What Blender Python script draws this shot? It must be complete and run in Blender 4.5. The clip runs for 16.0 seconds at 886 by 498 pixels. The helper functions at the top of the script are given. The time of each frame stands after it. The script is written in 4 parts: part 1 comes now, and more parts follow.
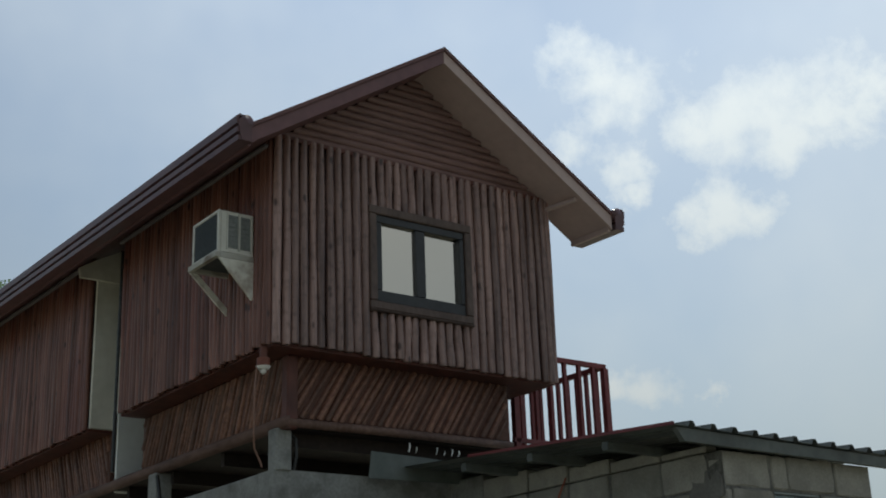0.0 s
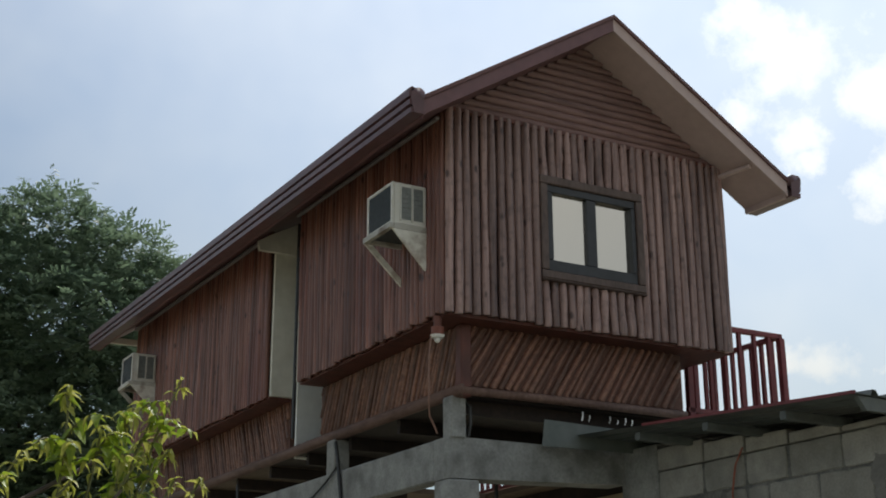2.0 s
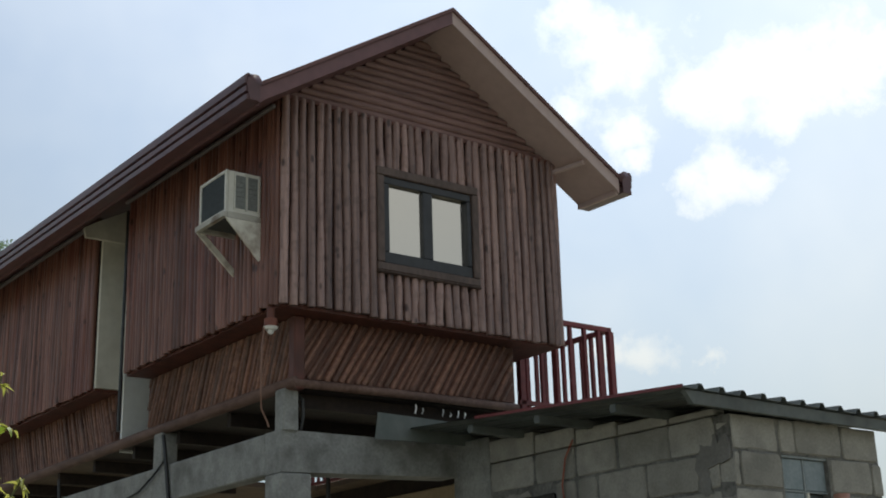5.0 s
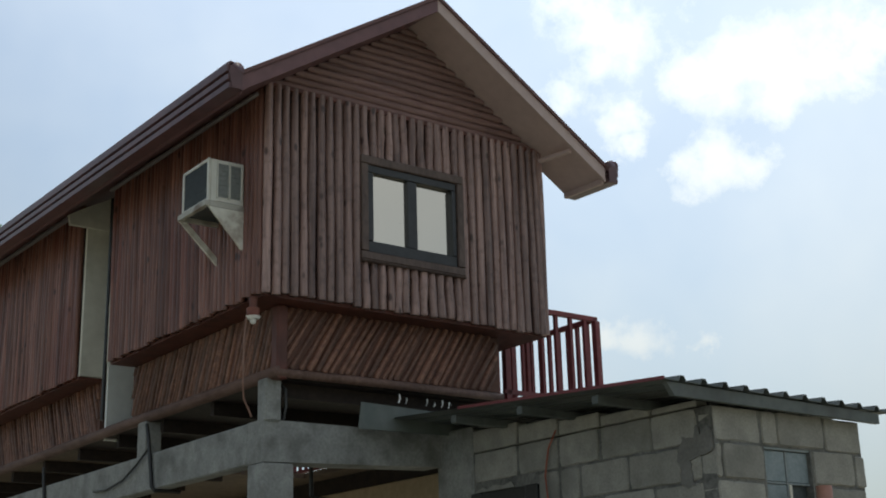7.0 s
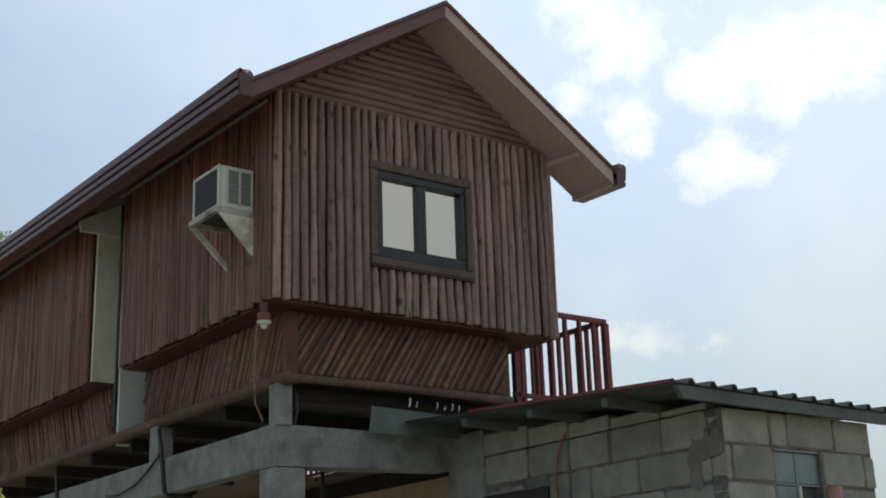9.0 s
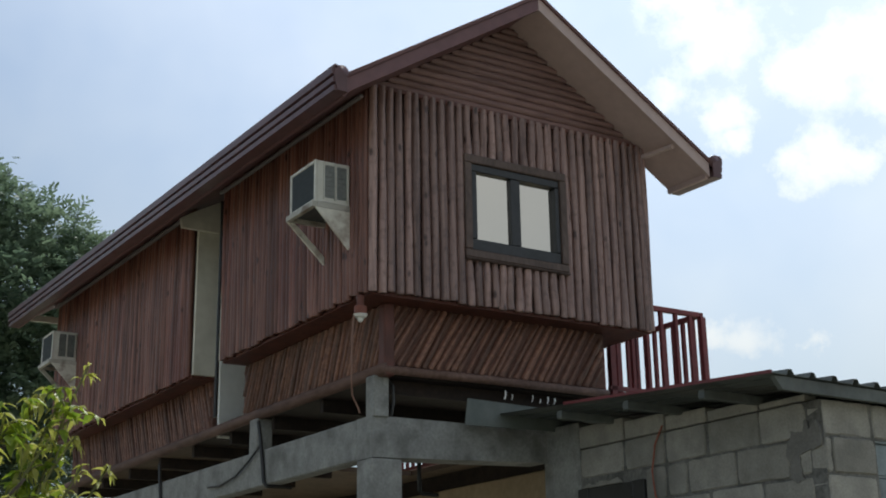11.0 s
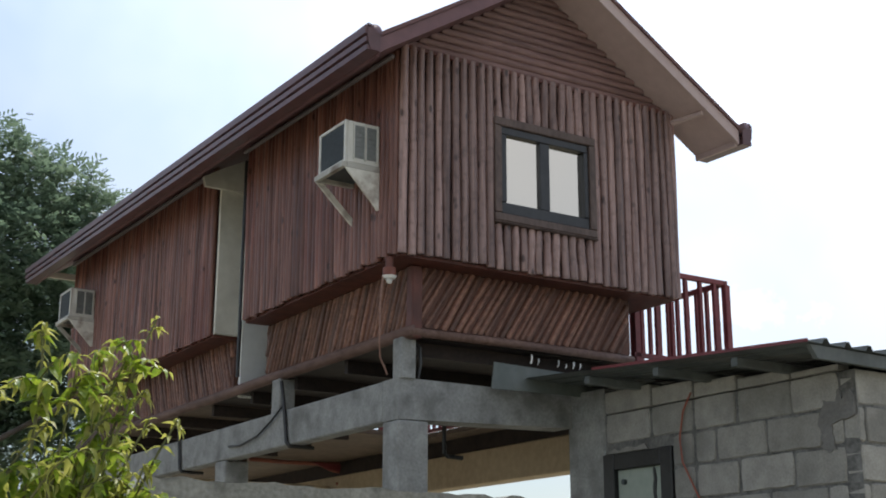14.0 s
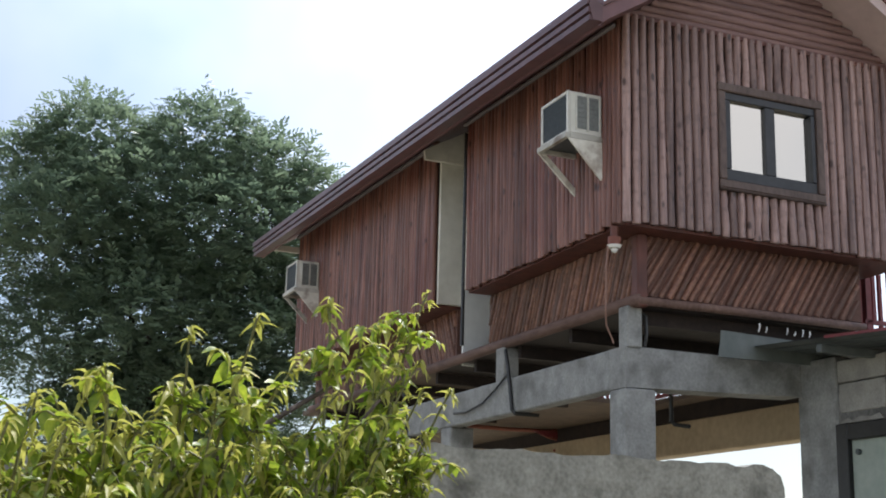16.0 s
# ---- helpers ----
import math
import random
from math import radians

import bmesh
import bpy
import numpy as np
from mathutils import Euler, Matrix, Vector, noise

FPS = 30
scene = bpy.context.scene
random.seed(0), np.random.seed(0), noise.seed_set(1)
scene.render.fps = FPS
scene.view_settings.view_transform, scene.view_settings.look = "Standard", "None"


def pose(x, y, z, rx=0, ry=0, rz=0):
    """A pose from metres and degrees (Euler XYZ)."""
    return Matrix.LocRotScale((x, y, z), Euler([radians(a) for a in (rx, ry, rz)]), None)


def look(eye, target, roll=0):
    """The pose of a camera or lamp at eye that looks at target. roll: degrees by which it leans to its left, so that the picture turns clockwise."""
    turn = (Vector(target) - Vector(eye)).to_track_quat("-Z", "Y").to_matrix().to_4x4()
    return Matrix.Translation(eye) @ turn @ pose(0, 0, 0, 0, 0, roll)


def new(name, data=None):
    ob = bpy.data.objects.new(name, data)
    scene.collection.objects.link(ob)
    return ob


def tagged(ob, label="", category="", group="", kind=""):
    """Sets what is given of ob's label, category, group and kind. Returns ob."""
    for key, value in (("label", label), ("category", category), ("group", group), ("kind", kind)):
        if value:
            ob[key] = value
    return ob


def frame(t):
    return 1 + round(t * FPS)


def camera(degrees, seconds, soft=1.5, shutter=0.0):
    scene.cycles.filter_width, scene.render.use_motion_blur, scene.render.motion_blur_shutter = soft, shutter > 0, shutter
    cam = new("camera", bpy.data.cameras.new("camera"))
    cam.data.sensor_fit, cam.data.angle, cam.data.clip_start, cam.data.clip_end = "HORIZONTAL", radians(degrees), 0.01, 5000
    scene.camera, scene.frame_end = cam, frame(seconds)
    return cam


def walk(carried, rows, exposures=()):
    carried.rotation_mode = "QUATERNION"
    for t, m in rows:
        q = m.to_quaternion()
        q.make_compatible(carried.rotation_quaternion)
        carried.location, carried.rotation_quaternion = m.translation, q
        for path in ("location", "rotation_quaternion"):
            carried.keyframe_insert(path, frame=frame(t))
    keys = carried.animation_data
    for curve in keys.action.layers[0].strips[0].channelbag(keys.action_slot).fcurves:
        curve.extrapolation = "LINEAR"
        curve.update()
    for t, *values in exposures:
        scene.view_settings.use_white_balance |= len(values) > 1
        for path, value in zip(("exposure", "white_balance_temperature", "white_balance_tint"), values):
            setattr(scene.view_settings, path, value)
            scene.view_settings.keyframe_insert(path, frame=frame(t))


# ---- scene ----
cam = camera(37.5, 16.0, soft=1.9)
PATH = [
    (0, (-4.773, -8.649, 1.336), (-3.643, -7.136, 1.994), -2.1),
    (0.5, (-4.782, -8.631, 1.328), (-3.689, -7.098, 2.001), -1.5),
    (1, (-4.773, -8.619, 1.304), (-3.724, -7.026, 1.906), -2.2),
    (1.5, (-4.802, -8.613, 1.307), (-3.838, -6.972, 1.922), -1.2),
    (2, (-4.833, -8.664, 1.291), (-3.911, -7.003, 1.915), -0.2),
    (2.5, (-4.824, -8.632, 1.293), (-3.917, -6.959, 1.91), 0.1),
    (3, (-4.827, -8.599, 1.298), (-3.861, -6.959, 1.911), -0.8),
    (3.5, (-4.837, -8.6, 1.318), (-3.848, -6.979, 1.945), -0.6),
    (4, (-4.848, -8.606, 1.314), (-3.862, -6.976, 1.924), -1.1),
    (4.5, (-4.847, -8.599, 1.328), (-3.799, -7.006, 1.933), -1.2),
    (5, (-4.813, -8.584, 1.327), (-3.673, -7.057, 1.933), -1.7),
    (7.5, (-4.718, -8.632, 1.405), (-3.564, -7.105, 1.986), -1.7),
    (8, (-4.739, -8.671, 1.429), (-3.56, -7.168, 2.023), -2.8),
    (8.5, (-4.736, -8.673, 1.417), (-3.585, -7.155, 2.025), -2.7),
    (9, (-4.762, -8.648, 1.382), (-3.622, -7.113, 1.968), -1.9),
    (9.5, (-4.738, -8.661, 1.419), (-3.625, -7.113, 2.025), -1.7),
    (10, (-4.771, -8.682, 1.389), (-3.747, -7.076, 1.998), -0.7),
    (12.5, (-4.781, -8.652, 1.283), (-3.716, -7.052, 1.836), -2.5),
    (13, (-4.78, -8.675, 1.279), (-3.697, -7.081, 1.813), -3.2),
    (13.5, (-4.851, -8.585, 1.301), (-3.78, -6.983, 1.835), -1.2),
    (14, (-4.929, -8.513, 1.319), (-3.905, -6.881, 1.856), 0.1),
    (14.5, (-5.068, -8.48, 1.322), (-4.039, -6.852, 1.86), 0.6),
    (15, (-5.157, -8.47, 1.333), (-4.181, -6.795, 1.825), 0.9),
    (15.5, (-5.201, -8.507, 1.31), (-4.334, -6.764, 1.77), 1.7),
    (16, (-5.151, -8.526, 1.307), (-4.392, -6.74, 1.792), 1.5),
]
EXPOSURES = [(0, -0.52, 6200, 2), (0.5, -0.48, 6250, 3), (1.0, -0.2, 6400, 5), (2.5, -0.02, 6520, 6), (5.0, -0.02, 6450, 5), (7.5, -0.1, 6250, 3), (8.5, -0.28, 6200, 2), (9.0, -0.05, 6300, 4), (10.0, -0.08, 6300, 5), (12.5, 0.36, 6150, 8), (13.5, 0.53, 6200, 10), (14.5, 0.54, 6250, 12), (15.2, 0.60, 6250, 13), (16.0, 0.90, 6250, 14)]
walk(cam, [(t, look(e, g, r)) for t, e, g, r in PATH], EXPOSURES)

# ---- sky, sun ----
SUN_AZ, SUN_EL = 50.0, 58.0        # degrees from +y towards +x, and up
world = bpy.data.worlds.new("sky")
scene.world = world
world.use_nodes = True
wn, wl = world.node_tree.nodes, world.node_tree.links
wn.clear()


def wnode(kind, **values):
    n = wn.new(kind)
    for key, value in values.items():
        n.inputs[int(key[1:])].default_value = value
    return n


sky = wn.new("ShaderNodeTexSky")
sky.sky_type, sky.sun_disc = "NISHITA", False
sky.sun_elevation, sky.sun_rotation = radians(SUN_EL), radians(SUN_AZ)
sky.air_density, sky.dust_density, sky.ozone_density = 1.2, 0.9, 3.0
sky_bg = wnode("ShaderNodeBackground", i1=0.085)
cloud_bg = wnode("ShaderNodeBackground", i0=(1.0, 0.985, 0.955, 1), i1=1.0)
wl.new(sky.outputs[0], sky_bg.inputs[0])
coord = wn.new("ShaderNodeTexCoord")
# a thin veil of high cloud, and puffs of cumulus with ragged rims
veil = wnode("ShaderNodeTexNoise", i2=2.2, i3=5.0, i4=0.55)
wl.new(coord.outputs["Generated"], veil.inputs[0])
veil_amount = wnode("ShaderNodeMapRange", i1=0.34, i2=0.72, i3=0.10, i4=0.52)
wl.new(veil.outputs[0], veil_amount.inputs[0])
rag = wnode("ShaderNodeTexNoise", i2=13.0, i3=9.0, i4=0.66)
wl.new(coord.outputs["Generated"], rag.inputs[0])
rag_amount = wnode("ShaderNodeMapRange", i1=0.25, i2=0.75, i3=-0.046, i4=0.046)
wl.new(rag.outputs[0], rag_amount.inputs[0])
PUFFS = [((0.613, 0.651, 0.447), 0.034), ((0.639, 0.630, 0.440), 0.038), ((0.632, 0.650, 0.423), 0.036), ((0.628, 0.667, 0.400), 0.030),
         ((0.651, 0.655, 0.385), 0.028), ((0.665, 0.654, 0.360), 0.022), ((0.689, 0.598, 0.409), 0.032), ((0.709, 0.574, 0.409), 0.038),
         ((0.730, 0.543, 0.414), 0.042), ((0.748, 0.523, 0.409), 0.028), ((0.745, 0.538, 0.394), 0.030), ((0.702, 0.621, 0.349), 0.024),
         ((0.721, 0.599, 0.350), 0.031), ((0.737, 0.577, 0.353), 0.026), ((0.705, 0.676, 0.215), 0.026), ((0.687, 0.695, 0.213), 0.020),
         ((0.732, 0.649, 0.206), 0.018),
         # three wide unseen puffs behind the camera, added for the panes to mirror
         ((-0.5, -0.7, 0.45), 0.35), ((-0.2, -0.9, 0.4), 0.30), ((0.5, -0.8, 0.4), 0.3)]
flat = wn.new("ShaderNodeVectorMath")
flat.operation = "MULTIPLY"
flat.inputs[1].default_value = (1, 1, 1.6)
bend = wnode("ShaderNodeTexNoise", i2=7.0, i3=4.0, i4=0.6)
wl.new(coord.outputs["Generated"], bend.inputs[0])
centred = wn.new("ShaderNodeVectorMath")
centred.operation = "SUBTRACT"
wl.new(bend.outputs["Color"], centred.inputs[0])
centred.inputs[1].default_value = (0.5, 0.5, 0.5)
warped = wn.new("ShaderNodeVectorMath")
warped.operation = "MULTIPLY_ADD"
wl.new(centred.outputs[0], warped.inputs[0])
warped.inputs[1].default_value = (0.10, 0.10, 0.10)
wl.new(coord.outputs["Generated"], warped.inputs[2])
wl.new(warped.outputs[0], flat.inputs[0])
total = None
for middle, wide in PUFFS:
    gap = wn.new("ShaderNodeVectorMath")
    gap.operation = "DISTANCE"
    wl.new(flat.outputs[0], gap.inputs[0])
    gap.inputs[1].default_value = Vector(middle).normalized() * Vector((1, 1, 1.6))
    off = wn.new("ShaderNodeMath")
    off.operation = "ADD"
    wl.new(gap.outputs["Value"], off.inputs[0])
    wl.new(rag_amount.outputs[0], off.inputs[1])
    puff = wnode("ShaderNodeMapRange", i1=wide * 2.9, i2=wide * -0.4, i3=0.0, i4=0.84)
    puff.interpolation_type = "SMOOTHSTEP"
    wl.new(off.outputs[0], puff.inputs[0])
    if total is None:
        total = puff.outputs[0]
    else:
        top = wn.new("ShaderNodeMath")
        top.operation = "MAXIMUM"
        wl.new(total, top.inputs[0])
        wl.new(puff.outputs[0], top.inputs[1])
        total = top.outputs[0]
# the veil thickens to one side
thick_side = wn.new("ShaderNodeVectorMath")
thick_side.operation = "DOT_PRODUCT"
wl.new(coord.outputs["Generated"], thick_side.inputs[0])
thick_side.inputs[1].default_value = Vector((0.80, 0.52, 0.30)).normalized()
thick = wnode("ShaderNodeMapRange", i1=0.90, i2=1.0, i3=0.0, i4=0.30)
wl.new(thick_side.outputs["Value"], thick.inputs[0])
veil_sum = wn.new("ShaderNodeMath")
veil_sum.operation, veil_sum.use_clamp = "ADD", True
wl.new(veil_amount.outputs[0], veil_sum.inputs[0])
wl.new(thick.outputs[0], veil_sum.inputs[1])
both = wn.new("ShaderNodeMath")
both.operation = "MAXIMUM"
wl.new(total, both.inputs[0])
wl.new(veil_sum.outputs[0], both.inputs[1])
# hazy glare that grows towards the sun
near_sun = wn.new("ShaderNodeVectorMath")
near_sun.operation = "DOT_PRODUCT"
wl.new(coord.outputs["Generated"], near_sun.inputs[0])
near_sun.inputs[1].default_value = (math.sin(radians(SUN_AZ)) * math.cos(radians(SUN_EL)), math.cos(radians(SUN_AZ)) * math.cos(radians(SUN_EL)), math.sin(radians(SUN_EL)))
for shader, low, high in ((sky_bg, 0.076, 0.136), (cloud_bg, 0.66, 1.45)):
    glare = wnode("ShaderNodeMapRange", i1=0.60, i2=0.86, i3=low, i4=high)
    wl.new(near_sun.outputs["Value"], glare.inputs[0])
    wl.new(glare.outputs[0], shader.inputs[1])
mixed = wn.new("ShaderNodeMixShader")
wl.new(both.outputs[0], mixed.inputs[0])
wl.new(sky_bg.outputs[0], mixed.inputs[1])
wl.new(cloud_bg.outputs[0], mixed.inputs[2])
wl.new(mixed.outputs[0], wn.new("ShaderNodeOutputWorld").inputs[0])

sun = new("sun", bpy.data.lights.new("sun", "SUN"))
sun.data.energy, sun.data.angle, sun.data.color = 3.0, radians(0.6), (1.0, 0.95, 0.87)
sd = Vector((math.sin(radians(SUN_AZ)) * math.cos(radians(SUN_EL)), math.cos(radians(SUN_AZ)) * math.cos(radians(SUN_EL)), math.sin(radians(SUN_EL))))
sun.matrix_world = look(sd * 60, (0, 0, 0))


# ---- materials ----
def surface(name, dark, light, scale=6.0, rough=0.7, bump=0.15, stretch=(1, 1, 1), stain=None, stain_scale=1.2, stain_amount=0.5,
            per_piece=0.25, metal=0.0, through_light=0.0, fine=4.0, knots=None):
    """Two-tone noise at two scales on world position, a shade of its own for each piece, stains and a fine relief."""
    m = bpy.data.materials.new(name)
    m.use_nodes = True
    n, l = m.node_tree.nodes, m.node_tree.links
    b = n["Principled BSDF"]
    geo, info = n.new("ShaderNodeNewGeometry"), n.new("ShaderNodeObjectInfo")
    shift = n.new("ShaderNodeVectorMath")
    shift.operation = "MULTIPLY_ADD"
    l.new(geo.outputs["Position"], shift.inputs[0])
    shift.inputs[1].default_value = stretch
    l.new(info.outputs["Random"], shift.inputs[2])
    big = n.new("ShaderNodeTexNoise")
    big.inputs["Scale"].default_value, big.inputs["Detail"].default_value = scale, 6
    l.new(shift.outputs[0], big.inputs["Vector"])
    small = n.new("ShaderNodeTexNoise")
    small.inputs["Scale"].default_value, small.inputs["Detail"].default_value = scale * fine, 4
    l.new(shift.outputs[0], small.inputs["Vector"])
    mean = n.new("ShaderNodeMath")
    mean.operation = "MULTIPLY_ADD"
    l.new(small.outputs[0], mean.inputs[0])
    mean.inputs[1].default_value = 0.45
    half = n.new("ShaderNodeMath")
    half.operation = "MULTIPLY"
    l.new(big.outputs[0], half.inputs[0])
    half.inputs[1].default_value = 0.55
    l.new(half.outputs[0], mean.inputs[2])
    spread = n.new("ShaderNodeMapRange")
    spread.inputs[1].default_value, spread.inputs[2].default_value = 0.34, 0.66
    l.new(mean.outputs[0], spread.inputs[0])
    tone = n.new("ShaderNodeMix")
    tone.data_type = "RGBA"
    l.new(spread.outputs[0], tone.inputs[0])
    tone.inputs[6].default_value, tone.inputs[7].default_value = (*dark, 1), (*light, 1)
    colour = tone.outputs[2]
    if stain:
        spot = n.new("ShaderNodeTexNoise")
        spot.inputs["Scale"].default_value, spot.inputs["Detail"].default_value = stain_scale, 7
        l.new(geo.outputs["Position"], spot.inputs["Vector"])
        edge = n.new("ShaderNodeMapRange")
        edge.inputs[1].default_value, edge.inputs[2].default_value, edge.inputs[4].default_value = 0.50, 0.68, stain_amount
        l.new(spot.outputs[0], edge.inputs[0])
        dirt = n.new("ShaderNodeMix")
        dirt.data_type = "RGBA"
        l.new(edge.outputs[0], dirt.inputs[0])
        l.new(colour, dirt.inputs[6])
        dirt.inputs[7].default_value = (*stain, 1)
        colour = dirt.outputs[2]
    if knots:
        grid = n.new("ShaderNodeVectorMath")
        grid.operation = "MULTIPLY"
        l.new(shift.outputs[0], grid.inputs[0])
        grid.inputs[1].default_value = (1, 1, 0.5 / stretch[2])
        cell = n.new("ShaderNodeTexVoronoi")
        cell.inputs["Scale"].default_value = 9.0
        l.new(grid.outputs[0], cell.inputs["Vector"])
        spot = n.new("ShaderNodeMapRange")
        spot.inputs[1].default_value, spot.inputs[2].default_value, spot.inputs[3].default_value, spot.inputs[4].default_value = 0.10, 0.20, 0.85, 0.0
        l.new(cell.outputs["Distance"], spot.inputs[0])
        eye = n.new("ShaderNodeMix")
        eye.data_type = "RGBA"
        l.new(spot.outputs[0], eye.inputs[0])
        l.new(colour, eye.inputs[6])
        eye.inputs[7].default_value = (*knots, 1)
        colour = eye.outputs[2]
    if per_piece:
        own = n.new("ShaderNodeMapRange")
        own.inputs[3].default_value, own.inputs[4].default_value = 1 - per_piece, 1 + per_piece
        l.new(info.outputs["Random"], own.inputs[0])
        scaled = n.new("ShaderNodeVectorMath")
        scaled.operation = "SCALE"
        l.new(colour, scaled.inputs[0])
        l.new(own.outputs[0], scaled.inputs["Scale"])
        colour = scaled.outputs[0]
    l.new(colour, b.inputs["Base Color"])
    b.inputs["Roughness"].default_value, b.inputs["Metallic"].default_value = rough, metal
    if bump:
        relief = n.new("ShaderNodeBump")
        relief.inputs["Strength"].default_value, relief.inputs["Distance"].default_value = bump, 0.02
        l.new(mean.outputs[0], relief.inputs["Height"])
        l.new(relief.outputs[0], b.inputs["Normal"])
    if through_light:
        thin = n.new("ShaderNodeBsdfTranslucent")
        l.new(colour, thin.inputs["Color"])
        mix = n.new("ShaderNodeMixShader")
        mix.inputs[0].default_value = through_light
        l.new(b.outputs[0], mix.inputs[1])
        l.new(thin.outputs[0], mix.inputs[2])
        l.new(mix.outputs[0], n["Material Output"].inputs[0])
    return m


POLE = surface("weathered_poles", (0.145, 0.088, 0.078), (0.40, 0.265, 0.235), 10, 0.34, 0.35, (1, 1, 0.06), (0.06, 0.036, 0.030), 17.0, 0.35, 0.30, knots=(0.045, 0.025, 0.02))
# redder than the front poles, with darker red patches at random
SIDEPOLE = surface("patchy_red_poles", (0.108, 0.046, 0.034), (0.325, 0.156, 0.118), 10, 0.40, 0.3, (1, 1, 0.06), (0.15, 0.047, 0.035), 1.1, 0.75, 0.34, knots=(0.04, 0.02, 0.016))
SLAT = surface("red_brown_slats", (0.10, 0.045, 0.030), (0.25, 0.125, 0.082), 9, 0.5, 0.3, (1, 1, 1), (0.07, 0.03, 0.022), 2.0, 0.4, 0.38)
BANDBACK = surface("brown_board", (0.075, 0.034, 0.025), (0.15, 0.07, 0.05), 8, 0.7, 0.2)
DOORGREEN = surface("pale_green_door_paint", (0.30, 0.355, 0.30), (0.38, 0.43, 0.37), 4, 0.5, 0.03)
# near-black: the shade in the gaps between poles is in this colour
BACKING = surface("shade_dark_backing", (0.018, 0.009, 0.007), (0.04, 0.018, 0.013), 8, 0.8, 0.1)
PLANK = surface("gable_planks", (0.16, 0.092, 0.086), (0.275, 0.168, 0.154), 8, 0.6, 0.2, (0.15, 1, 1), per_piece=0.12)
TRIM = surface("maroon_trim_wood", (0.075, 0.024, 0.019), (0.15, 0.052, 0.038), 6, 0.55, 0.2, (1, 1, 0.3), (0.04, 0.02, 0.015), 3, 0.4, 0.1)
LOG = surface("weathered_brown_log", (0.11, 0.062, 0.048), (0.21, 0.13, 0.105), 7, 0.7, 0.4, (1, 0.2, 1), (0.05, 0.03, 0.025), 3, 0.5, 0.1)
STRIP = surface("grey_painted_strip", (0.18, 0.16, 0.165), (0.25, 0.225, 0.23), 5, 0.6, 0.1, per_piece=0.0)
# light and shade under the floor, put into two timber colours
LITWOOD = surface("floor_timber_lit", (0.10, 0.074, 0.054), (0.17, 0.125, 0.092), 3, 0.75, 0.1, per_piece=0.05)
SHADEDWOOD = surface("floor_timber_shaded", (0.014, 0.010, 0.009), (0.034, 0.022, 0.018), 6, 0.8, 0.2)
# brown also carries glare on the right boards, maroon the left soffit's shade
SOFFIT = surface("brown_soffit_with_lit_edges", (0.50, 0.385, 0.365), (0.58, 0.455, 0.43), 3, 0.6, 0.04, per_piece=0.0)
BARGE = surface("maroon_board_with_shaded_soffit", (0.150, 0.078, 0.083), (0.200, 0.103, 0.108), 3, 0.5, 0.04, per_piece=0.05)
GUTTER = surface("maroon_sheet_metal", (0.10, 0.05, 0.055), (0.15, 0.078, 0.083), 2, 0.30, 0.02, per_piece=0.05)
ROOFING = surface("dark_red_roof_sheet", (0.11, 0.05, 0.046), (0.17, 0.08, 0.072), 2, 0.45, 0.03, per_piece=0.05)
CREAM = surface("cream_painted_wall", (0.68, 0.66, 0.57), (0.80, 0.78, 0.69), 3, 0.7, 0.05, stain=(0.35, 0.33, 0.27), stain_scale=2.5, stain_amount=0.3, per_piece=0)
WHITEPAINT = surface("white_painted_board", (0.74, 0.76, 0.75), (0.82, 0.84, 0.83), 3, 0.6, 0.03, per_piece=0)
CONCRETE = surface("grey_concrete", (0.22, 0.225, 0.215), (0.37, 0.375, 0.36), 7, 0.85, 0.4, stain=(0.13, 0.13, 0.12), stain_scale=3.5, stain_amount=0.7, per_piece=0.06, fine=6)
BLOCK = surface("hollow_block", (0.255, 0.25, 0.225), (0.39, 0.38, 0.345), 7, 0.9, 0.4, stain=(0.18, 0.18, 0.165), stain_scale=3, stain_amount=0.5, per_piece=0.16, fine=9)
MORTAR = surface("rough_mortar", (0.075, 0.076, 0.072), (0.25, 0.248, 0.232), 5, 0.95, 0.6, per_piece=0, fine=7)
DAMP = surface("damp_mortar", (0.15, 0.148, 0.14), (0.23, 0.226, 0.212), 6, 0.95, 0.6, per_piece=0, fine=7)
TERRACOTTA = surface("faded_orange_pipe", (0.42, 0.20, 0.14), (0.55, 0.29, 0.21), 4, 0.5, 0.03, stain=(0.30, 0.17, 0.13), stain_scale=4, stain_amount=0.4, per_piece=0)
VENT = surface("grey_vent_mesh", (0.13, 0.145, 0.145), (0.22, 0.235, 0.23), 22, 0.5, 0.1)
FENCE = surface("weathered_plaster", (0.17, 0.17, 0.148), (0.35, 0.35, 0.31), 8, 0.9, 0.6, stain=(0.07, 0.07, 0.058), stain_scale=5.5, stain_amount=0.85, per_piece=0, fine=6)
PLASTER = surface("buff_plaster", (0.42, 0.33, 0.22), (0.55, 0.45, 0.31), 3, 0.85, 0.1, per_piece=0.06)
GALV = surface("galvanised_sheet", (0.075, 0.09, 0.09), (0.13, 0.15, 0.148), 2, 0.6, 0.05, stain=(0.09, 0.08, 0.07), stain_scale=1.5, metal=0.0, per_piece=0.05)
FLASHING = surface("dull_grey_sheet", (0.10, 0.12, 0.112), (0.16, 0.18, 0.17), 2, 0.6, 0.05, stain=(0.07, 0.07, 0.06), stain_scale=1.5, per_piece=0.05)
PURLIN = surface("grey_steel_purlin", (0.085, 0.10, 0.098), (0.14, 0.155, 0.15), 4, 0.6, 0.05, stain=(0.06, 0.06, 0.055), stain_scale=2.5, stain_amount=0.5)
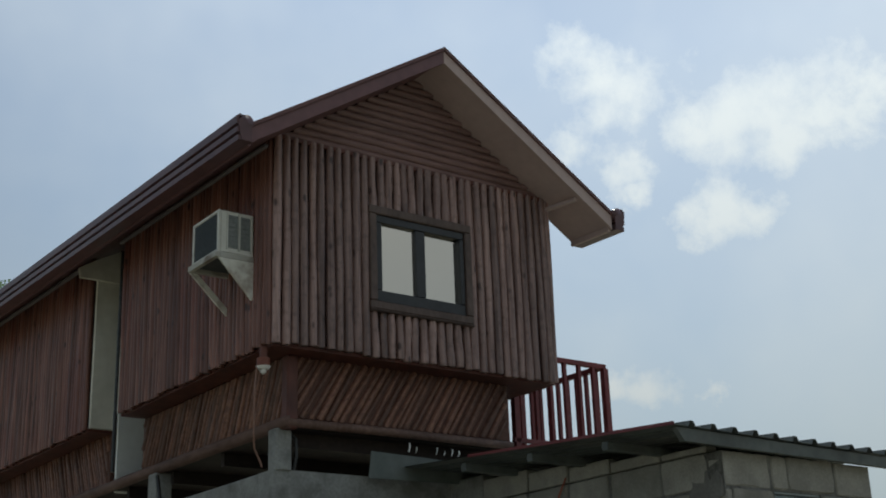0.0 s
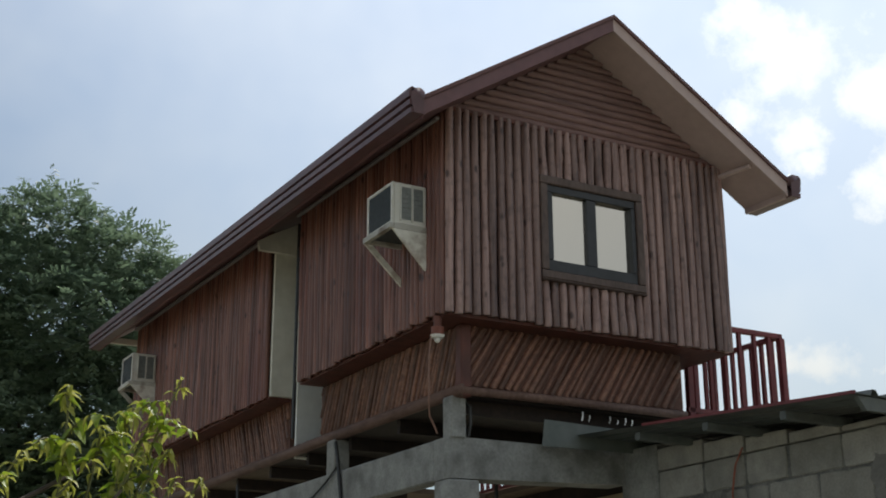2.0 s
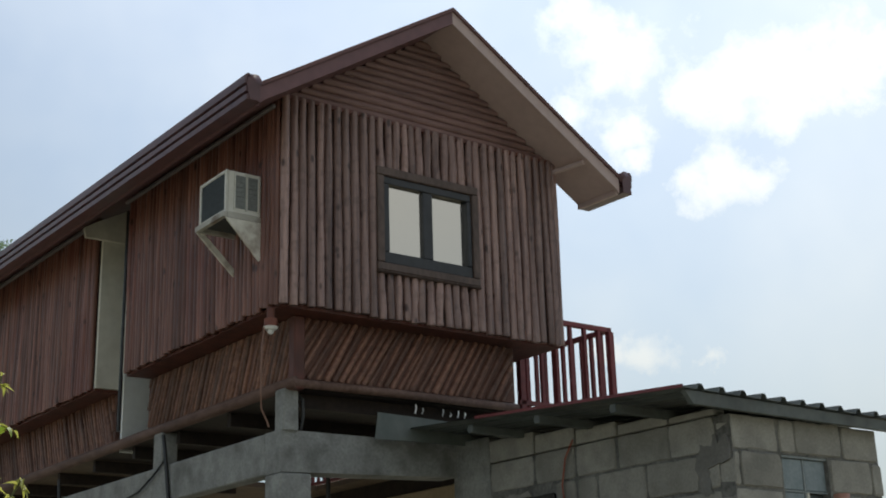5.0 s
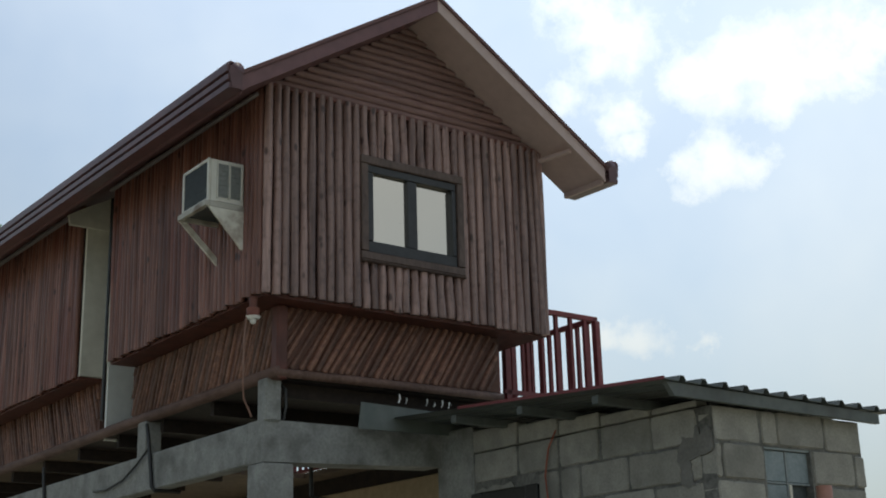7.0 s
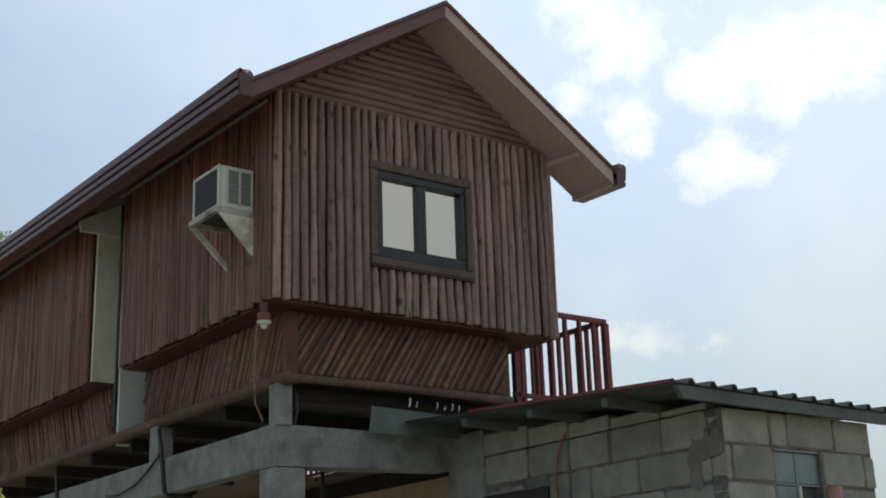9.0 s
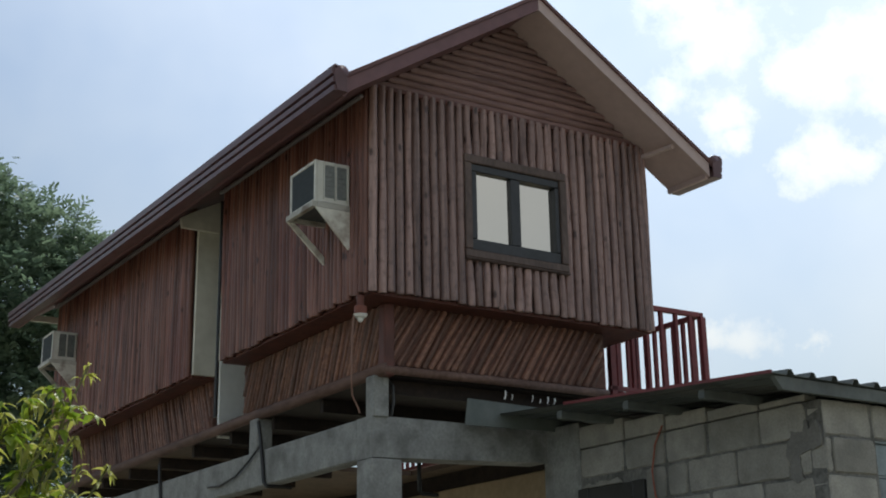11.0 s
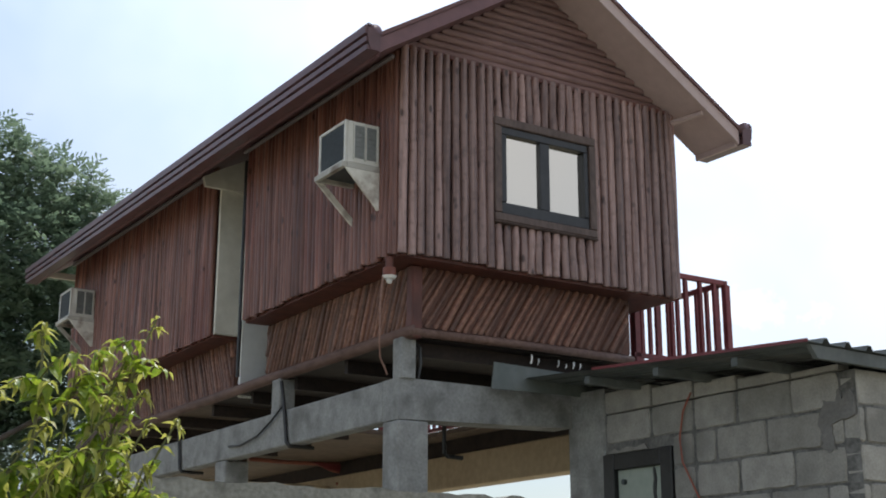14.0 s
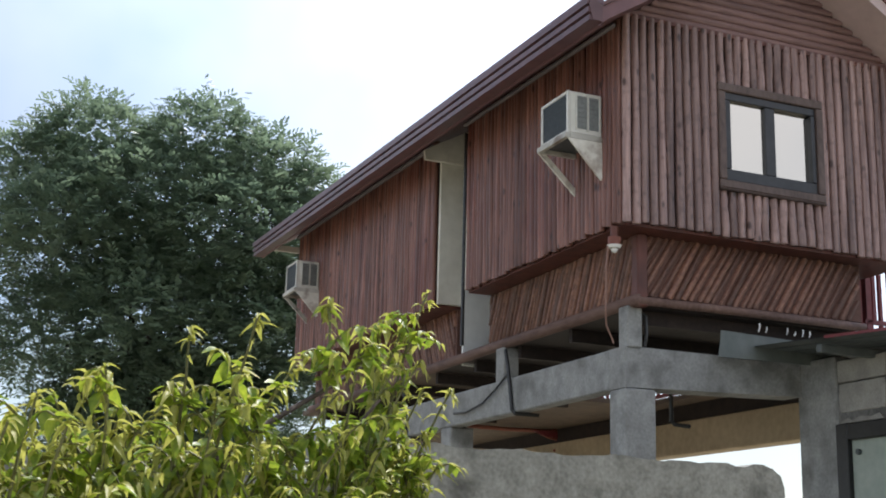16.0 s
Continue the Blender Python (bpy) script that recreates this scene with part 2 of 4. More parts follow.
REDSTEEL = surface("maroon_steel", (0.15, 0.025, 0.03), (0.22, 0.045, 0.05), 4, 0.45, 0.03, per_piece=0.1)
CASE = surface("beige_ac_case", (0.66, 0.66, 0.61), (0.78, 0.78, 0.73), 3, 0.5, 0.03, stain=(0.33, 0.28, 0.2), stain_scale=6, stain_amount=0.4, per_piece=0.05)
FIN = surface("dark_grille", (0.035, 0.045, 0.05), (0.07, 0.085, 0.09), 20, 0.5, 0.1)
RUSTED = surface("rusty_white_bracket", (0.58, 0.57, 0.51), (0.74, 0.73, 0.67), 5, 0.6, 0.08, stain=(0.16, 0.09, 0.05), stain_scale=7, stain_amount=0.7)
FRAME = surface("dark_window_frame", (0.03, 0.032, 0.036), (0.05, 0.052, 0.058), 5, 0.4, 0.02)
SURROUND = surface("weathered_window_surround", (0.075, 0.052, 0.045), (0.15, 0.105, 0.09), 8, 0.6, 0.2, (1, 1, 0.4))
BLACKPLASTIC = surface("black_plastic", (0.012, 0.012, 0.012), (0.025, 0.025, 0.025), 5, 0.4, 0.0)
WIRE = surface("brown_wire", (0.30, 0.165, 0.125), (0.38, 0.22, 0.17), 5, 0.5, 0.0)
ORANGE = surface("faded_orange_plastic", (0.22, 0.065, 0.042), (0.31, 0.10, 0.062), 5, 0.5, 0.0)
WHITEPLASTIC = surface("white_plastic", (0.68, 0.68, 0.66), (0.78, 0.78, 0.76), 5, 0.4, 0.0)
LEAF = surface("young_leaf", (0.115, 0.205, 0.022), (0.38, 0.46, 0.045), 16, 0.42, 0.1, per_piece=0.0, through_light=0.5)
TIPLEAF = surface("fresh_tip_leaf", (0.32, 0.35, 0.06), (0.54, 0.52, 0.13), 14, 0.5, 0.1, per_piece=0.0, through_light=0.5)
STEM = surface("green_stem", (0.10, 0.11, 0.035), (0.17, 0.16, 0.06), 12, 0.7, 0.2)
CROWN = surface("feathery_foliage", (0.095, 0.15, 0.10), (0.26, 0.34, 0.215), 1.3, 0.42, 0.0, per_piece=0.0, through_light=0.5, fine=8)
BARK = surface("bark", (0.06, 0.045, 0.035), (0.13, 0.10, 0.08), 5, 0.9, 0.5, (1, 1, 0.3))
EARTH = surface("dry_grass_ground", (0.15, 0.14, 0.095), (0.30, 0.265, 0.195), 1.2, 0.95, 0.3, stain=(0.09, 0.10, 0.045), stain_scale=0.3, per_piece=0)


def glass(name, tint, rough):
    m = bpy.data.materials.new(name)
    m.use_nodes = True
    b = m.node_tree.nodes["Principled BSDF"]
    b.inputs["Base Color"].default_value, b.inputs["Roughness"].default_value, b.inputs["Metallic"].default_value = (*tint, 1), rough, 1.0
    return m


MIRROR = glass("reflective_film_glass", (0.70, 0.66, 0.585), 0.05)
GLASSBLOCK = surface("blue_grey_glass", (0.17, 0.215, 0.235), (0.25, 0.295, 0.315), 9, 0.25, 0.1, per_piece=0.12)
GLASSRIM = surface("grey_window_rim", (0.20, 0.235, 0.25), (0.27, 0.30, 0.31), 9, 0.5, 0.1, per_piece=0)


# ---- builders ----
def thing(name, label, category, group="", kind="", at=(0, 0, 0)):
    ob = new(name)
    ob.location = at
    return tagged(ob, label, category, group, kind)


def part(name, bm, material, parent, label="", smooth=False):
    data = bpy.data.meshes.new(name)
    if smooth:
        for f in bm.faces:
            f.smooth = True
    bm.to_mesh(data)
    bm.free()
    data.materials.append(material)
    return piece(name, data, parent, Matrix.Identity(4), label)


def shear(ob, k, y0):
    """Lets a long part rise by k along y from y0."""
    m = Matrix.Identity(4)
    m[2][1], m[2][3] = k, -k * y0
    inner = ob.matrix_basis
    up = ob.parent
    while up is not None:
        inner = up.matrix_basis @ inner
        up = up.parent
    ob.data.transform(inner.inverted() @ m @ inner)
    return ob


def piece(name, data, parent, m, label=""):
    ob = new(name, data)
    ob.parent = parent
    if parent is not None:
        origin = Matrix.Identity(4)
        up = parent
        while up is not None:
            origin = up.matrix_basis @ origin
            up = up.parent
        ob.matrix_basis = origin.inverted() @ m
    else:
        ob.matrix_basis = m
    return tagged(ob, label) if label else ob


def box(bm, lo, hi, bevel=0.0):
    made = bmesh.ops.create_cube(bm, size=1.0)["verts"]
    c, s = [(a + b) / 2 for a, b in zip(lo, hi)], [b - a for a, b in zip(lo, hi)]
    bmesh.ops.transform(bm, matrix=Matrix.Translation(c) @ Matrix.Diagonal((*s, 1)), verts=made)
    if bevel:
        edges = {e for v in made for e in v.link_edges}
        bmesh.ops.bevel(bm, geom=list(edges), offset=bevel, segments=1, affect="EDGES")
    return bm


def boxes(*pairs, bevel=0.0):
    bm = bmesh.new()
    for lo, hi in pairs:
        box(bm, lo, hi, bevel)
    return bm


def prism(points, axis, a, b):
    """A closed outline of (u, v), pushed along an axis from a to b. Outlines lie in (y, z), (x, z) or (x, y)."""
    bm = bmesh.new()
    put = {"x": lambda u, v, w: (w, u, v), "y": lambda u, v, w: (u, w, v), "z": lambda u, v, w: (u, v, w)}[axis]
    first = [bm.verts.new(put(u, v, a)) for u, v in points]
    last = [bm.verts.new(put(u, v, b)) for u, v in points]
    bm.faces.new(first)
    bm.faces.new(last[::-1])
    n = len(points)
    for i in range(n):
        bm.faces.new((first[i], last[i], last[(i + 1) % n], first[(i + 1) % n]))
    bmesh.ops.recalc_face_normals(bm, faces=bm.faces)
    return bm


def tube(points, radius, sides=8, taper=1.0):
    """A round rod along a line of points."""
    bm = bmesh.new()
    pts = [Vector(p) for p in points]
    rings = []
    for i, p in enumerate(pts):
        way = (pts[min(i + 1, len(pts) - 1)] - pts[max(i - 1, 0)]).normalized()
        side = way.cross(Vector((0.31, 0.17, 0.93))).normalized()
        other = way.cross(side)
        r = radius * (1 + (taper - 1) * i / max(1, len(pts) - 1))
        rings.append([bm.verts.new(p + r * (side * math.cos(a) + other * math.sin(a))) for a in [2 * math.pi * k / sides for k in range(sides)]])
    for a, b in zip(rings, rings[1:]):
        for k in range(sides):
            bm.faces.new((a[k], a[(k + 1) % sides], b[(k + 1) % sides], b[k]))
    bm.faces.new(rings[0])
    bm.faces.new(rings[-1][::-1])
    bmesh.ops.recalc_face_normals(bm, faces=bm.faces)
    return bm


def as_mesh(name, bm, material, smooth=False):
    if smooth:
        for f in bm.faces:
            f.smooth = True
    data = bpy.data.meshes.new(name)
    bm.to_mesh(data)
    bm.free()
    data.materials.append(material)
    return data


def pole_meshes(name, material, count, wobble):
    """Unit poles along z, of radius 1, a little crooked, with swellings and a knot."""
    made = []
    rnd = random.Random(5)
    for _ in range(count):
        bm = bmesh.new()
        rings, sides = 9, 7
        p1, p2, knot = rnd.uniform(0, 6), rnd.uniform(0, 6), rnd.uniform(0.2, 0.8)
        rows = []
        for i in range(rings):
            h = i / (rings - 1)
            r = 1 + 0.07 * math.sin(7 * h + p1) + 0.18 * math.exp(-((h - knot) / 0.03) ** 2) + (0.06 - 0.12 * h)
            ox, oy = wobble * math.sin(4.2 * h + p2), 0.4 * wobble * math.sin(5.3 * h + p1)
            rows.append([bm.verts.new((ox + r * math.cos(a), oy + r * math.sin(a), h)) for a in [2 * math.pi * k / sides for k in range(sides)]])
        for a, b in zip(rows, rows[1:]):
            for k in range(sides):
                bm.faces.new((a[k], a[(k + 1) % sides], b[(k + 1) % sides], b[k]))
        bm.faces.new(rows[0][::-1])
        bm.faces.new(rows[-1])
        made.append(as_mesh(name, bm, material, True))
    return made


def pole_between(meshes, parent, a, b, radius, rnd, name):
    a, b = Vector(a), Vector(b)
    turn = (b - a).to_track_quat("Z", "Y").to_matrix().to_4x4()
    m = Matrix.Translation(a) @ turn @ pose(0, 0, 0, 0, 0, rnd.uniform(-40, 40)) @ Matrix.Diagonal((radius, radius, (b - a).length, 1))
    return piece(name, rnd.choice(meshes), parent, m)


# ---- ground ----
bm = bmesh.new()
bmesh.ops.create_grid(bm, x_segments=40, y_segments=40, size=2500)
ground = part("ground", bm, EARTH, None)
tagged(ground, "dry grass and bare earth round the house", "ground", kind="structure")

# ---- cabin ----
W, ZB, ZT = 2.935, 4.05, 5.80           # width, underside and head of the pole walls
Y1, Y2, Y3 = 3.00, 3.79, 8.70          # end of the front room, start and end of the back room
RIDGE_X, RIDGE_Z, SLOPE, HALF = 1.46, 6.82, 0.63, 1.89
FRONT, BACK, RISE = -0.42, 9.25, 0.0205
rnd = random.Random(11)
cabin = thing("cabin", "raised wooden cabin clad in varnished poles under a gable roof", "house", at=(1.4, 4.5, 3.4))

poles = pole_meshes("pole", POLE, 9, 0.13)
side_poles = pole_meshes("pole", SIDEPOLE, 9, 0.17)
slats = pole_meshes("slat", SLAT, 5, 0.10)
planks = pole_meshes("plank", PLANK, 5, 0.05)

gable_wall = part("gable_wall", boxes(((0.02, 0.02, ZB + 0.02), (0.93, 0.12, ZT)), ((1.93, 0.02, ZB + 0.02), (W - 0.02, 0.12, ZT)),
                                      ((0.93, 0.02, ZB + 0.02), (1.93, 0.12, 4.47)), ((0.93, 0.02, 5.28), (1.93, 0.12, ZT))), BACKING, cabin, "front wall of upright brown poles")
x = 0.035
while x < W - 0.075:
    r = rnd.uniform(0.034, 0.043)
    bottom = ZB - rnd.uniform(0.0, 0.025)
    if 0.90 < x < 1.95:
        pole_between(poles, gable_wall, (x, 0.004, bottom), (x, 0.004, 4.44), r, rnd, "pole")
        pole_between(poles, gable_wall, (x, 0.004, 5.31), (x, 0.004, ZT), r, rnd, "pole")
    else:
        pole_between(poles, gable_wall, (x, 0.004, bottom), (x + rnd.uniform(-0.007, 0.007), 0.004, ZT), r, rnd, "pole")
    x += 2 * r * rnd.uniform(1.03, 1.18)


pole_between(poles, gable_wall, (W - 0.034, 0.004, ZB - 0.01), (W - 0.034, 0.004, ZT), 0.036, rnd, "pole")


def side_wall(name, y0, y1, label):
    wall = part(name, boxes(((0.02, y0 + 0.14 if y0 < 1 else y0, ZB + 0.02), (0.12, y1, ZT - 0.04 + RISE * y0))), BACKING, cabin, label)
    y = y0 + 0.03
    while y < y1:
        r = rnd.uniform(0.028, 0.038)
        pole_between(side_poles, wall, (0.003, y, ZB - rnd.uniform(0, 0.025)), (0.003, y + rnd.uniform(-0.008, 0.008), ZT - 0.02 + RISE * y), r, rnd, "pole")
        y += 2 * r * rnd.uniform(1.0, 1.15)
    return wall


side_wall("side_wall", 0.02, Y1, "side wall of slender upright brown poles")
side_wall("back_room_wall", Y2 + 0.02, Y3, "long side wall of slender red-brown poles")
part("end_wall", prism([(0.025, ZB), (W, ZB), (W, ZT - 0.05), (RIDGE_X, 6.68), (0.025, ZT - 0.05)], "y", Y2 - 0.05, Y2), CREAM, cabin, "plain cream end wall of the back room")
part("recess_wall", boxes(((0.30, Y2 - 0.098, 3.42), (W - 0.3, Y2 - 0.053, 4.28))), WHITEPAINT, cabin, "white wall below, in the recess")
part("bracket_wall", prism([(-0.18, 5.58), (0.34, 5.58), (0.34, 5.98), (0.0, 5.80), (-0.20, 5.68)], "y", Y2 - 0.10, Y2 - 0.053), CREAM, cabin, "cream eave infill over the recess")
# thin black upright, placed beside the wall edge to fit the camera's view
part("downpipe", tube([(0.002, Y1 + 0.062, 3.50), (0.002, Y1 + 0.062, 5.70)], 0.019), BLACKPLASTIC, cabin, "thin black upright in the recess")
part("corner_strip", boxes(((0.0, Y1 + 0.005, ZB), (0.014, Y1 + 0.02, ZT - 0.06))), CREAM, cabin, "pale corner strip")
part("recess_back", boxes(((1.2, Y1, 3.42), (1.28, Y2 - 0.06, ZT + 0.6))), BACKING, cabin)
part("rear_wall", prism([(0.02, ZB), (W, ZB), (W, ZT - 0.05), (RIDGE_X, 6.68), (0.02, ZT - 0.05)], "y", Y3 - 0.1, Y3), BACKING, cabin)
part("right_wall", boxes(((W - 0.11, 0.13, ZB + 0.02), (W - 0.01, Y3 - 0.11, ZT - 0.1))), BACKING, cabin)
part("front_room_end", boxes(((0.13, Y1 - 0.1, ZB + 0.02), (W - 0.12, Y1 - 0.02, ZT - 0.06))), CREAM, cabin)

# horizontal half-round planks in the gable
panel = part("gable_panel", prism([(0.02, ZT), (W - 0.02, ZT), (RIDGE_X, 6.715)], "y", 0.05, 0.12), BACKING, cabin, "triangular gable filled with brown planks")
z = ZT + 0.035
while z < 6.66:
    half = (6.72 - z) / (6.72 - ZT) * 1.44 - 0.02
    if half < 0.06:
        break
    pole_between(planks, panel, (RIDGE_X - half, 0.045, z), (RIDGE_X + half, 0.045, z), 0.037, rnd, "plank")
    z += 0.068
part("gable_rail", boxes(((0.0, -0.015, ZT - 0.028), (W, 0.045, ZT + 0.012)), bevel=0.006), TRIM, cabin)

# soffit under the overhanging room, lower band of slanting slats
OV = 0.28
part("floor_soffit", boxes(((0.03, 0.03, ZB - 0.03), (W - 0.03, Y1 - 0.01, ZB + 0.015)), ((0.03, Y2, ZB - 0.03), (W - 0.03, Y3, ZB + 0.015))), TRIM, cabin, "reddish underside of the jutting room")
BANDZ0, BANDZ1 = 3.52, ZB - 0.035
BANDR = 2.53


def band(name, a, b, lean, label):
    """A low wall from a to b (plan), faced with slats that lean along it."""
    a, b = Vector(a), Vector(b)
    way = (b - a).normalized()
    out = Vector((way.y, -way.x, 0))
    inner = [a - out * 0.07, b - out * 0.07]
    quad = [(p.x, p.y) for p in (a, b, inner[1], inner[0])]
    base = part(name, prism(quad, "z", BANDZ0, BANDZ1), BANDBACK, cabin, label)
    high = BANDZ1 - BANDZ0
    run = high * lean
    length = (b - a).length
    s = -abs(run)
    while s < length + abs(run):
        low = s
        run = high * (lean + rnd.uniform(-0.05, 0.05))
        z0, z1 = BANDZ0, BANDZ1
        lo_s, hi_s = 0.03, length - 0.03
        ts = [0.0, 1.0]
        if abs(run) > 1e-6:
            c0, c1 = (lo_s - low) / run, (hi_s - low) / run
            ts = [max(0.0, min(c0, c1)), min(1.0, max(c0, c1))]
        if ts[1] - ts[0] > 0.10:
            p0 = a + way * (low + run * ts[0]) + Vector((0, 0, z0 + high * ts[0])) + out * -0.002
            p1 = a + way * (low + run * ts[1]) + Vector((0, 0, z0 + high * ts[1])) - out * 0.002
            pole_between(slats, base, p0, p1, rnd.uniform(0.018, 0.031), rnd, "slat")
        s += rnd.uniform(0.054, 0.094)
    return base


band("front_band", (OV + 0.03, 0.25, 0), (BANDR, 0.25, 0), 0.62, "lower wall of slanting red-brown slats")
band("side_band", (OV, Y1 + 0.02, 0), (OV, 0.28, 0), 0.42, "lower side wall of slanting slats")
band("back_band", (OV, Y3 - 0.1, 0), (OV, Y2 + 0.02, 0), -0.42, "lower side wall of slanting slats")
part("corner_post", boxes(((OV - 0.03, 0.20, 3.42), (OV + 0.07, 0.30, ZB - 0.033)), bevel=0.012), TRIM, cabin, "square corner post")
part("skirt_log", tube([(OV - 0.02, 0.22, 3.47), (1.2, 0.215, 3.475), (BANDR, 0.22, 3.47)], 0.036, 10), LOG, cabin, "round log along the foot of the wall", True)
part("skirt_log", tube([(OV - 0.02, 0.20, 3.47), (OV - 0.03, 3.0, 3.475), (OV - 0.02, 5.6, 3.47), (OV - 0.02, Y3, 3.47)], 0.052, 10), LOG, cabin, "round log along the foot of the wall", True)
# near-black in front for the shade, lighter brown behind for the light
part("floor_deck", boxes(((OV + 0.02, 0.30, 3.44), (2.5, 4.4, 3.50)), ((2.503, 0.5, 3.44), (4.2, 3.9, 3.50))), SHADEDWOOD, cabin, "timber floor, coloured dark for the shade below")
part("floor_deck", boxes(((OV + 0.02, 4.403, 3.44), (2.5, 9.2, 3.50)), ((2.503, 3.903, 3.44), (2.8, 4.8, 3.50)), ((3.7, 3.903, 3.44), (4.2, 5.6, 3.50)), ((2.503, 5.603, 3.44), (4.2, 13.5, 3.50))), LITWOOD, cabin, "rear timber floor, coloured lighter for the light there")
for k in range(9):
    part("joist", boxes(((OV + 0.05, 0.42 + k * 1.0, 3.32), (4.1 if k < 4 else 2.2 if k == 4 else 2.48, 0.48 + k * 1.0, 3.437))), SHADEDWOOD, cabin)
part("stub_post", boxes(((0.20, 0.28, 3.10), (0.34, 0.42, 3.435)), bevel=0.01), CONCRETE, cabin, "short post between beam and floor")

# ---- roof ----
roof = shear(part("roof", prism([(RIDGE_X - HALF, RIDGE_Z - SLOPE * HALF), (RIDGE_X, RIDGE_Z), (RIDGE_X, RIDGE_Z - 0.035), (RIDGE_X - HALF, RIDGE_Z - SLOPE * HALF - 0.035)], "y", FRONT - 0.02, BACK),
            ROOFING, cabin, "dark red metal roof"), RISE, FRONT)
RB = 0.14      # the eave on the balcony side stops here
shear(part("roof_slope", prism([(RIDGE_X, RIDGE_Z), (RIDGE_X + HALF, RIDGE_Z - SLOPE * HALF), (RIDGE_X + HALF, RIDGE_Z - SLOPE * HALF - 0.035), (RIDGE_X, RIDGE_Z - 0.035)], "y", FRONT - 0.02, RB), ROOFING, roof), RISE, FRONT)
shear(part("roof_slope", prism([(RIDGE_X, RIDGE_Z), (W, RIDGE_Z - SLOPE * (W - RIDGE_X)), (W, RIDGE_Z - SLOPE * (W - RIDGE_X) - 0.035), (RIDGE_X, RIDGE_Z - 0.035)], "y", RB + 0.003, BACK), ROOFING, roof), RISE, FRONT)
for side in (-1, 1):
    def sx(d, side=side):
        return RIDGE_X + side * d
    z0 = RIDGE_Z - 0.037
    # by colour: glare on the right boards, shade on the left soffit
    part("barge_board", prism([(sx(0), z0), (sx(HALF), z0 - SLOPE * HALF), (sx(HALF), z0 - SLOPE * HALF - 0.135), (sx(HALF - 0.05), z0 - SLOPE * (HALF - 0.05) - 0.125), (sx(0), z0 - 0.115)], "y", FRONT, FRONT + 0.035), BARGE if side < 0 else SOFFIT, roof, "maroon barge board" if side < 0 else "right barge board, coloured lighter for the glare")
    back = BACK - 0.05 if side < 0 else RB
    shear(part("soffit", prism([(sx(0), z0 - 0.075), (sx(HALF - 0.02), z0 - SLOPE * HALF - 0.075), (sx(HALF - 0.02), z0 - SLOPE * HALF - 0.095), (sx(0), z0 - 0.095)], "y", FRONT + 0.037, back), BARGE if side < 0 else SOFFIT, roof, "left soffit, coloured dark for its shade" if side < 0 else "brown painted soffit"), RISE, FRONT)
    shear(part("fascia", prism([(sx(HALF - 0.018), z0 - SLOPE * HALF), (sx(HALF + 0.012), z0 - SLOPE * HALF - 0.01), (sx(HALF + 0.012), z0 - SLOPE * HALF - 0.145), (sx(HALF - 0.018), z0 - SLOPE * HALF - 0.145)], "y", FRONT + 0.037, back), BARGE if side < 0 else SOFFIT, roof, "maroon fascia board" if side < 0 else "right fascia board, coloured lighter for the glare"), RISE, FRONT)
    # box gutter with two ribs and an outward lip
    ge = z0 - SLOPE * HALF
    out = [(0.014, ge - 0.14), (0.125, ge - 0.14), (0.128, ge - 0.098), (0.098, ge - 0.094), (0.098, ge - 0.078), (0.134, ge - 0.074), (0.136, ge - 0.032), (0.104, ge - 0.028), (0.104, ge - 0.012), (0.142, ge - 0.008), (0.145, ge + 0.055), (0.115, ge + 0.080), (0.075, ge + 0.070),
           (0.075, ge + 0.060), (0.11, ge + 0.063), (0.125, ge + 0.045), (0.09, ge - 0.02), (0.085, ge - 0.125), (0.014, ge - 0.125)]
    shear(part("gutter", prism([(sx(HALF + u), v) for u, v in out], "y", FRONT - 0.03, back), GUTTER, roof, "maroon ribbed eave gutter"), RISE, FRONT)
    part("gutter_end", prism([(sx(HALF + 0.014), ge - 0.139), (sx(HALF + 0.10), ge - 0.139), (sx(HALF + 0.128), ge - 0.02), (sx(HALF + 0.12), ge + 0.045), (sx(HALF + 0.014), ge - 0.01)], "y", FRONT - 0.038, FRONT - 0.031), GUTTER, roof)
    part("gutter_cap", tube([(sx(HALF + 0.055), FRONT - 0.037, ge + 0.020), (sx(HALF + 0.055), FRONT + 0.10, ge + 0.024)], 0.056, 14), GUTTER, roof, "", True)
shear(part("eave_moulding", boxes(((-0.065, 0.04, ZT - 0.12), (-0.028, Y1, ZT - 0.085)), ((-0.075, Y2, ZT - 0.125), (-0.028, Y3, ZT - 0.085)), bevel=0.008), STRIP, cabin, "grey-brown strip under the eave"), RISE, 0)
part("rafter_end", boxes(((-0.50, Y3 + 0.02, 5.66), (0.0, Y3 + 0.07, 5.74))), CREAM, cabin, "pale rafter at the far gable")
part("purlin_end", tube([(W - 0.03, -0.02, 5.70), (W + 0.03, FRONT + 0.05, 5.70)], 0.024), SOFFIT, cabin, "painted stub of a roof beam")

# ---- window ----
window = part("window_1", boxes(((0.895, -0.05, 4.435), (1.965, 0.03, 4.505)), ((0.895, -0.05, 5.275), (1.965, 0.03, 5.35)), ((0.895, -0.052, 4.508), (0.965, 0.03, 5.272)), ((1.895, -0.052, 4.508), (1.965, 0.03, 5.272)), bevel=0.008),
              SURROUND, cabin, "sliding window with a dark frame and reflective panes")
part("window_frame", boxes(((0.968, -0.028, 4.508), (1.892, 0.06, 4.605)), ((0.968, -0.028, 5.208), (1.892, 0.06, 5.272)), ((0.968, -0.03, 4.608), (1.025, 0.06, 5.205)), ((1.85, -0.03, 4.608), (1.892, 0.06, 5.205)),
                           ((1.38, -0.02, 4.608), (1.48, 0.055, 5.205)), bevel=0.005), FRAME, window, "dark metal frame")
